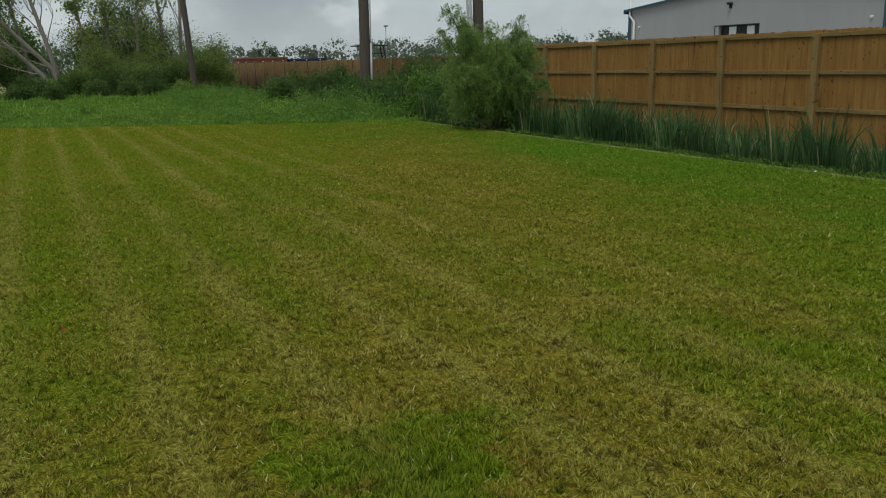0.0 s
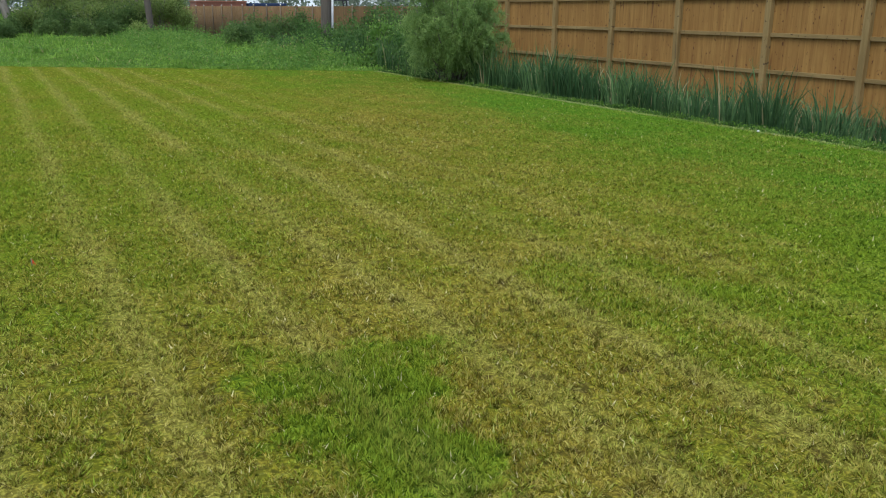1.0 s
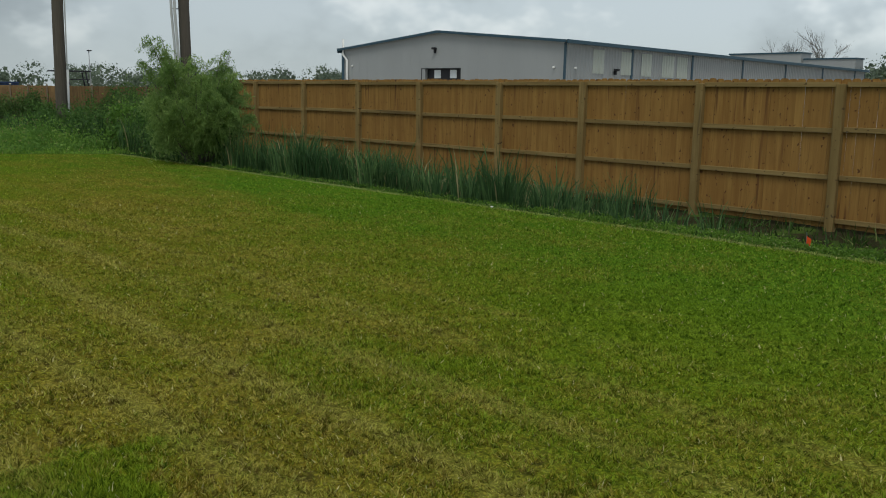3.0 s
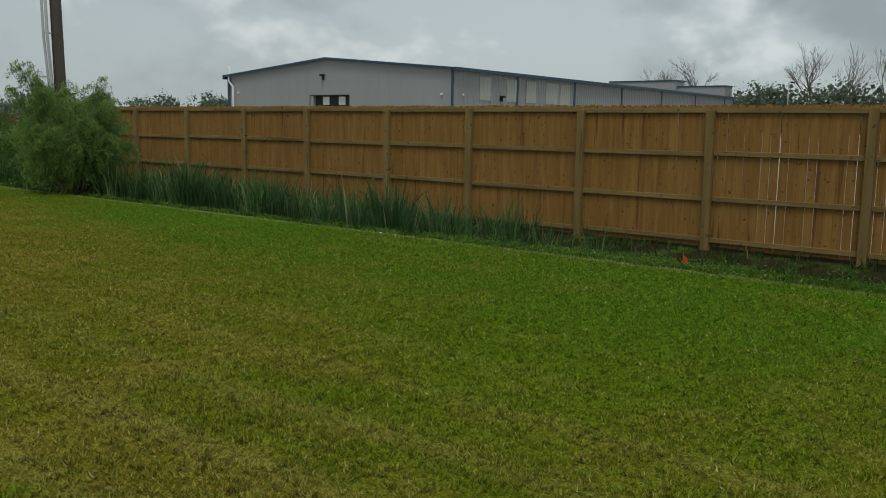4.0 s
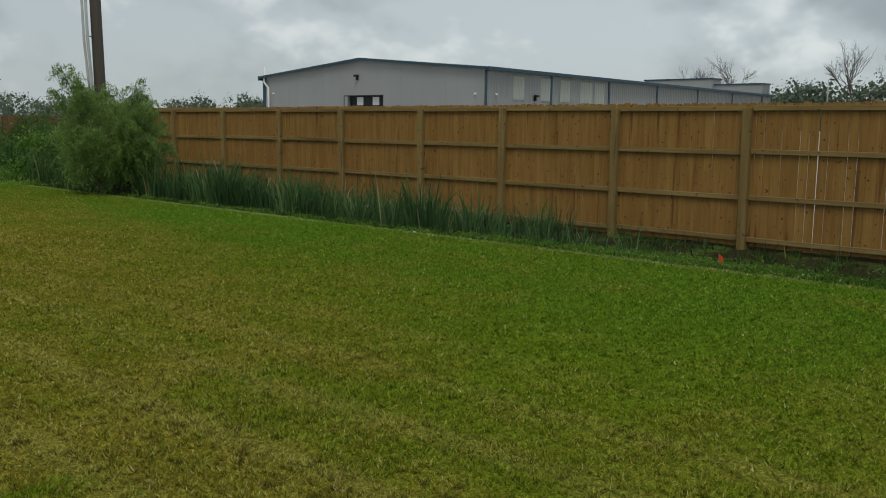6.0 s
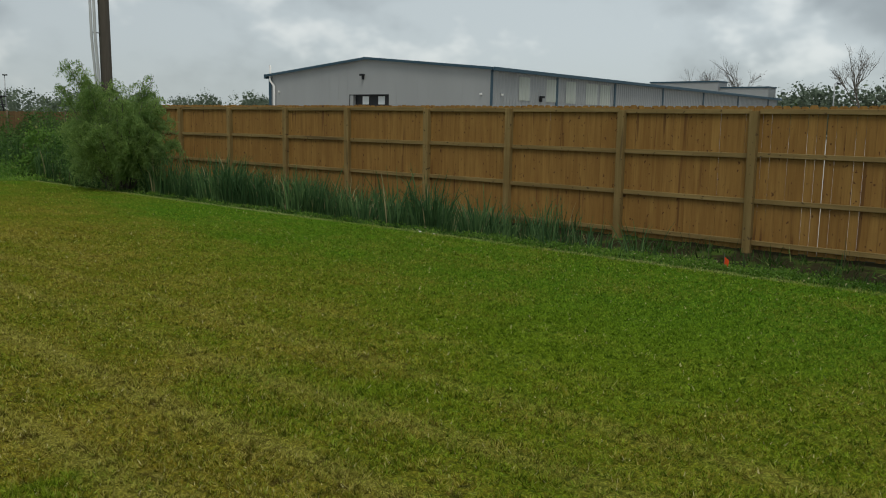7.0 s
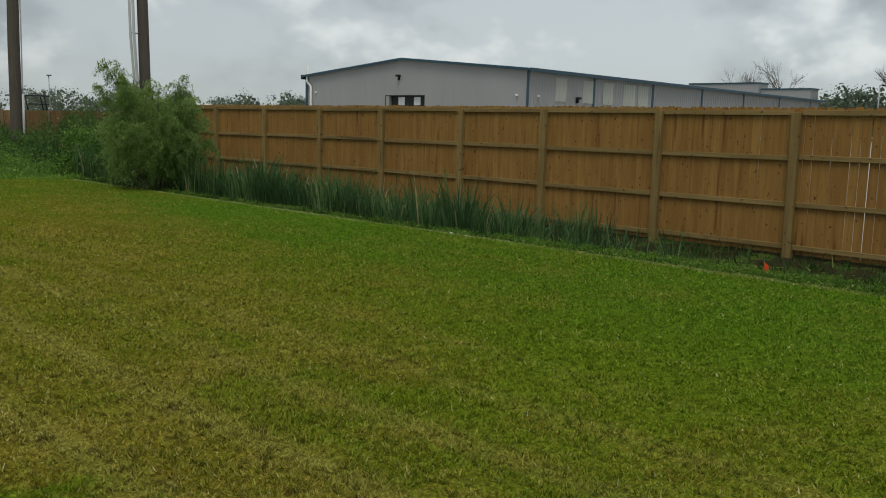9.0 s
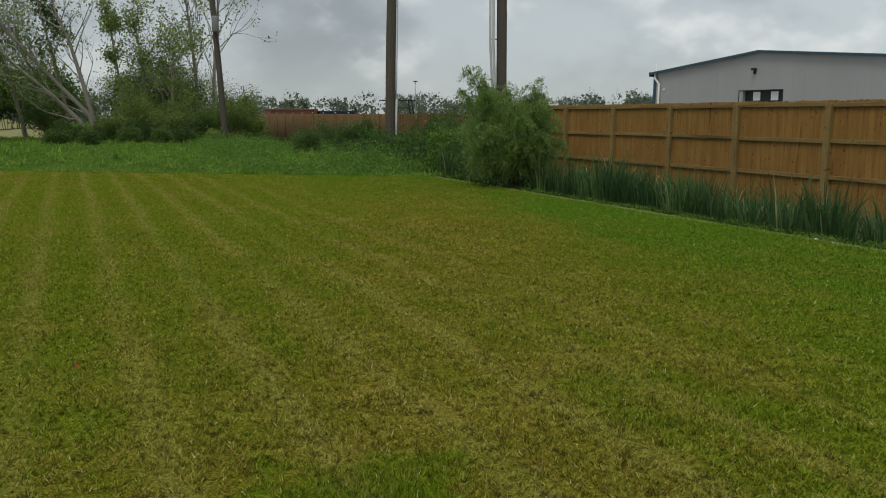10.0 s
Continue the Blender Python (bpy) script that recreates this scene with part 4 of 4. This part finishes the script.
def warehouse():
    W, H, RISE = 20.6, 4.46, 0.88
    COLUMNS = (0, 6.95, 14.45, 21.95, 29.45, 36.95, 44.45, 47.0)
    L = COLUMNS[-1]
    root = tagged(thing("warehouse", (39.75, 30.25, 0), 0.8), "low grey ribbed metal warehouse with dark teal trim", "warehouse")
    root.matrix_world = pose(39.75, 30.25, 0, 0, 0.6, 0.8)          # tilted slightly so that its roofline fits the camera's view
    # gable end: the plane x = 0, from y = 0 to W, with a wide doorway
    d0, d1, dz = 8.35, 11.95, 3.0

    def gable_half(y0, y1, z_of, name="wall"):
        bm = bmesh.new()
        v = [bm.verts.new(p) for p in ((0, y0, -1), (0, y1, -1), (0, y1, z_of(y1)), (0, y0, z_of(y0)))]
        f = bm.faces.new(v)
        ext = bmesh.ops.extrude_face_region(bm, geom=[f])
        bmesh.ops.translate(bm, verts=[e for e in ext["geom"] if isinstance(e, bmesh.types.BMVert)], vec=(0.15, 0, 0))
        bmesh.ops.recalc_face_normals(bm, faces=bm.faces[:])
        part(name, bm, M_SIDING, root)
    z_of = lambda y: H + RISE * (1 - abs(y - W / 2) / (W / 2))
    gable_half(0, d0, z_of)
    gable_half(d1, W, z_of)
    bm = bmesh.new()
    v = [bm.verts.new(p) for p in ((0, d0, dz), (0, d1, dz), (0, d1, z_of(d1)), (0, W / 2, z_of(W / 2)), (0, d0, z_of(d0)))]
    f = bm.faces.new(v)
    ext = bmesh.ops.extrude_face_region(bm, geom=[f])
    bmesh.ops.translate(bm, verts=[e for e in ext["geom"] if isinstance(e, bmesh.types.BMVert)], vec=(0.15, 0, 0))
    bmesh.ops.recalc_face_normals(bm, faces=bm.faces[:])
    part("wall", bm, M_SIDING, root)
    seams = int(W / 0.305)
    for i in range(seams):
        y = 0.3 + i * 0.305
        if d0 - 0.05 < y < d1 + 0.05:
            continue
        if i % 3 == 0:
            part("seam", box((-0.005, y - 0.008, -1), (0.0, y + 0.008, z_of(y) - 0.05)), M_SIDING, root)
    # a dark panel paints the unlit inside, pale panes the daylight beyond
    door = part("door", box((0.25, d0, -1), (0.33, d1, dz)), M_DARK, root, "dark panel standing for the doorway's unlit inside")
    for y in (8.9, 10.38):
        part("pane", box((0.235, y, dz - 0.60), (0.252, y + 0.60, dz - 0.06)), M_PANE_LIGHT, door, "pale pane painted as daylight from the far windows")
    for lo, hi, m in (((-0.02, d0 - 0.05, -1), (0.26, d0, dz + 0.05), M_DARK), ((-0.02, d1, -1), (0.26, d1 + 0.05, dz + 0.05), M_DARK), ((-0.02, d0, dz), (0.26, d1, dz + 0.05), M_DARK), ((0.0, d1 - 0.3, -1), (0.24, d1 - 0.002, dz - 0.002), M_SIDING)):
        part("door_frame", box(lo, hi), m, root)
    # long side, ribbed, bay by bay, with pale panels
    pale = {0: ((2.75, 1.15), (5.75, 1.2)), 1: ((1.1, 1.2), (3.6, 1.5), (5.5, 1.35))}
    for b, (x0, x1) in enumerate(zip(COLUMNS, COLUMNS[1:])):
        ob = ob_of("wall_panel", ribbed(x1 - x0, H - 0.02, H - 0.02), M_SIDING, root)
        ob.location = (x0, 0, 0)
        for x, pw in pale.get(b, ()):
            bot = 2.75
            sk = ob_of("skylight_panel", ribbed(pw, H - 0.3 - bot + 0, H - 0.3 - bot), M_SKYLIGHT, root, "pale translucent wall panel")
            for vtx in sk.data.vertices:
                vtx.co.z = max(vtx.co.z, 0.0)
            sk.location = (x0 + x, -0.042, bot)
        part("column_trim", box((x0 - 0.11, -0.07, -1), (x0 + 0.11, -0.03, H - 0.1), 0.01), M_TRIM, root, "dark teal corner trim")
    part("column_trim", box((L - 0.11, -0.07, -1), (L + 0.02, -0.03, H - 0.1), 0.01), M_TRIM, root)
    part("wall", box((L - 0.1, 0.05, -1), (L, W - 0.05, H)), M_SIDING, root)
    part("wall", box((0.2, W - 0.1, -1), (L - 0.15, W, H - 0.02)), M_SIDING, root)
    # roof, two slopes, and the trim along eaves and gables
    for y0, y1 in ((-0.25, W / 2), (W + 0.25, W / 2)):
        bm = bmesh.new()
        z0, z1 = H - 0.02, H + RISE + 0.02
        v = [bm.verts.new(p) for p in ((-0.2, y0, z0), (L + 0.2, y0, z0), (L + 0.2, y1, z1), (-0.2, y1, z1))]
        f = bm.faces.new(v)
        ext = bmesh.ops.extrude_face_region(bm, geom=[f])
        bmesh.ops.translate(bm, verts=[e for e in ext["geom"] if isinstance(e, bmesh.types.BMVert)], vec=(0, 0, 0.1))
        bmesh.ops.recalc_face_normals(bm, faces=bm.faces[:])
        part("roof", bm, M_ROOF, root)
        rake = bmesh.new()
        v = [rake.verts.new(p) for p in ((-0.26, y0, z0 - 0.05), (-0.26, y1, z1 - 0.05), (-0.26, y1, z1 + 0.11), (-0.26, y0, z0 + 0.11))]
        f = rake.faces.new(v)
        ext = bmesh.ops.extrude_face_region(rake, geom=[f])
        bmesh.ops.translate(rake, verts=[e for e in ext["geom"] if isinstance(e, bmesh.types.BMVert)], vec=(0.055, 0, 0))
        bmesh.ops.recalc_face_normals(rake, faces=rake.faces[:])
        part("rake_trim", rake, M_TRIM, root, "dark teal gable trim")
    part("gutter", box((-0.2, -0.40, H - 0.12), (L + 0.2, -0.26, H + 0.10), 0.02), M_TRIM, root, "dark teal gutter")
    part("gutter", box((-0.2, W + 0.26, H - 0.2), (L + 0.2, W + 0.42, H + 0.12), 0.02), M_TRIM, root, "dark teal gutter")
    part("column_trim", box((-0.03, W - 0.25, -1), (0.1, W + 0.05, H - 0.1)), M_TRIM, root)
    y = W - 0.6
    part("downpipe", tube([(-0.12, y + 0.35, H + 0.75), (-0.12, y + 0.35, H - 0.35), (-0.12, y - 0.1, H - 0.75), (-0.12, y - 0.12, -0.5)], [0.085] * 4, 8), M_WHITE, root, "white downpipe")
    for spot, n in (((-0.02, W / 2 + 0.35, 4.25), (-1, 0)), ((5.05, -0.06, 2.95), (0, -1))):
        x, y, z = spot
        lamp = part("wall_lamp", box((x + 0.3 * n[0] - 0.12 * abs(n[1]), y + 0.3 * n[1] - 0.12 * abs(n[0]), z), (x + 0.12 * abs(n[1]), y + 0.12 * abs(n[0]), z + 0.14), 0.02), M_DARK, root, "small dark wall lamp")
        part("arm", box((x - 0.04 + 0.1 * n[0], y - 0.04 + 0.1 * n[1], z - 0.22), (x + 0.04, y + 0.04, z)), M_DARK, lamp)
    for spot in ((-0.05, 0.7, 3.0), (1.0, -0.08, 3.0), (-0.05, W - 1.2, 3.3)):
        x, y, z = spot
        part("camera_box", box((x - 0.07, y - 0.07, z - 0.06), (x + 0.07, y + 0.07, z + 0.06), 0.02), M_WHITE, root, "small white fitting")


warehouse()


def far_building():
    root = tagged(thing("building", (112, 2.8, 0)), "low pale grey flat-roofed building behind the warehouse", "building")
    part("wall", box((0, 45.5, 0), (3, 55.5, 7.0)), M_SIDING, root)
    part("parapet", box((-0.1, 45.4, 7.0), (3.1, 55.6, 7.2)), M_TRIM, root)
    part("wall", box((0.5, 38.8, 0), (3, 45.49, 6.2)), M_SIDING, root)
    part("parapet", box((0.4, 38.7, 6.2), (3.1, 45.39, 6.38)), M_TRIM, root)


far_building()


# ---- yard lights, containers, rig ----
def yard_light(at, h, arm=1.2):
    root = tagged(thing("yard_light", at), "tall thin yard light pole", "light pole", "yard lights")
    part("pole", tube([(0, 0, 0), (0, 0, h)], [0.09, 0.06], 8), M_STEEL, root)
    part("arm", tube([(0, 0, h - 0.1), (arm * 0.5, 0, h + 0.15), (arm, 0, h + 0.1)], [0.04, 0.035, 0.03], 6), M_STEEL, root)
    part("lamp_head", box((arm - 0.25, -0.15, h - 0.05), (arm + 0.35, 0.15, h + 0.1), 0.03), M_DARK, root)


yard_light((48, 119, 0), 6.4, 0.0)
yard_light((88, 25.9, 0), 5.5, 1.2)
M_RUST = material("rusty orange steel", plain((0.18, 0.075, 0.045), 0.3, 1.5), rough=0.7)
M_BLUE = material("blue steel", plain((0.02, 0.038, 0.09), 0.2, 1.5), rough=0.5)


def bin_box(name, at, size, mat, label):
    root = tagged(thing(name, at, 0), label, "container", "containers behind the fence")
    w, d, h = size
    part("body", box((0, 0, 0), (w, d, h), 0.04), mat, root)
    for i in range(int(w / 0.6) + 1):
        part("rib", box((min(0.6 * i, w - 0.12), -0.07, 0.1), (min(0.6 * i, w - 0.12) + 0.12, -0.001, h - 0.1)), mat, root)
    part("rim", box((-0.06, -0.09, h - 0.1), (w + 0.06, d + 0.05, h + 0.04), 0.02), mat, root)


bin_box("container", (17.6, 80, -0.72), (4.6, 2.4, 2.75), M_RUST, "rusty orange roll-off waste container")
bin_box("container", (22.4, 80, -0.65), (3.6, 2.4, 2.5), M_BLUE, "dark blue steel waste container")


def rig():
    root = tagged(thing("machine", (26.8, 70, -0.2), -10), "dark tube-framed machine roof behind the fence", "machine")
    part("canopy", box((-1.6, -0.8, 2.9), (1.4, 0.8, 3.0), 0.03), M_DARK, root)
    for x in (-0.2, 1.2):
        for y in (-0.7, 0.7):
            part("post", tube([(x, y, 1.6), (x - 0.2, y, 2.9)], [0.06, 0.06], 6), M_DARK, root)
    part("rail", tube([(-0.2, -0.7, 2.3), (1.3, -0.7, 2.3)], [0.04, 0.04], 6), M_DARK, root)
    part("body", box((-1.0, -0.9, 0), (1.8, 0.9, 1.6), 0.1), M_DARK, root)


rig()


# ---- marker flags ----
M_ORANGE = material("orange flag", plain((0.85, 0.13, 0.03), 0.08, 20), rough=0.6, leafy=0.3)


def flag(at, h, turn, label, flat=False):
    root = tagged(thing("marker_flag", at, turn), label, "flag", "marker flags")
    part("wire", tube([(0, 0, -0.05), (0, 0, h)], [0.0025, 0.0025], 5), M_STEEL, root)
    bm = bmesh.new()
    cols = [[bm.verts.new((0.065 * i / 5, 0.018 * math.sin(i * 1.5), h - 0.015 * i - (0.02 if i else 0) * 1 + dz)) for dz in (0, -0.08)] for i in range(6)]
    for a, b in zip(cols, cols[1:]):
        bm.faces.new((a[0], b[0], b[1], a[1]))
    ext = bmesh.ops.extrude_face_region(bm, geom=bm.faces[:])
    bmesh.ops.translate(bm, verts=[e for e in ext["geom"] if isinstance(e, bmesh.types.BMVert)], vec=(0, 0.002, 0))
    part("flag", bm, M_ORANGE, root)


flag((8.5, 2.42, -0.02), 0.17, -35, "orange wire marker flag standing in the ditch weeds")
flag((-0.18, 4.3, -0.05), 0.10, -20, "small orange marker flag low in the mown grass")


def paper_scrap(at, size, seed):
    rng = np.random.default_rng(seed)
    bm = bmesh.new()
    bmesh.ops.create_icosphere(bm, subdivisions=2, radius=size)
    for v in bm.verts:
        v.co *= 0.7 + 0.5 * rng.uniform()
        v.co.z *= 0.5
    bmesh.ops.recalc_face_normals(bm, faces=bm.faces[:])
    ob = part("paper_scrap", bm, M_WHITE)
    ob.matrix_world = pose(*at)
    tagged(ob, "crumpled white scrap of litter at the lawn's edge", "litter", "litter scraps")


paper_scrap((8.16, 6.49, 0.015), 0.019, 1)
paper_scrap((8.14, 6.22, 0.012), 0.013, 2)
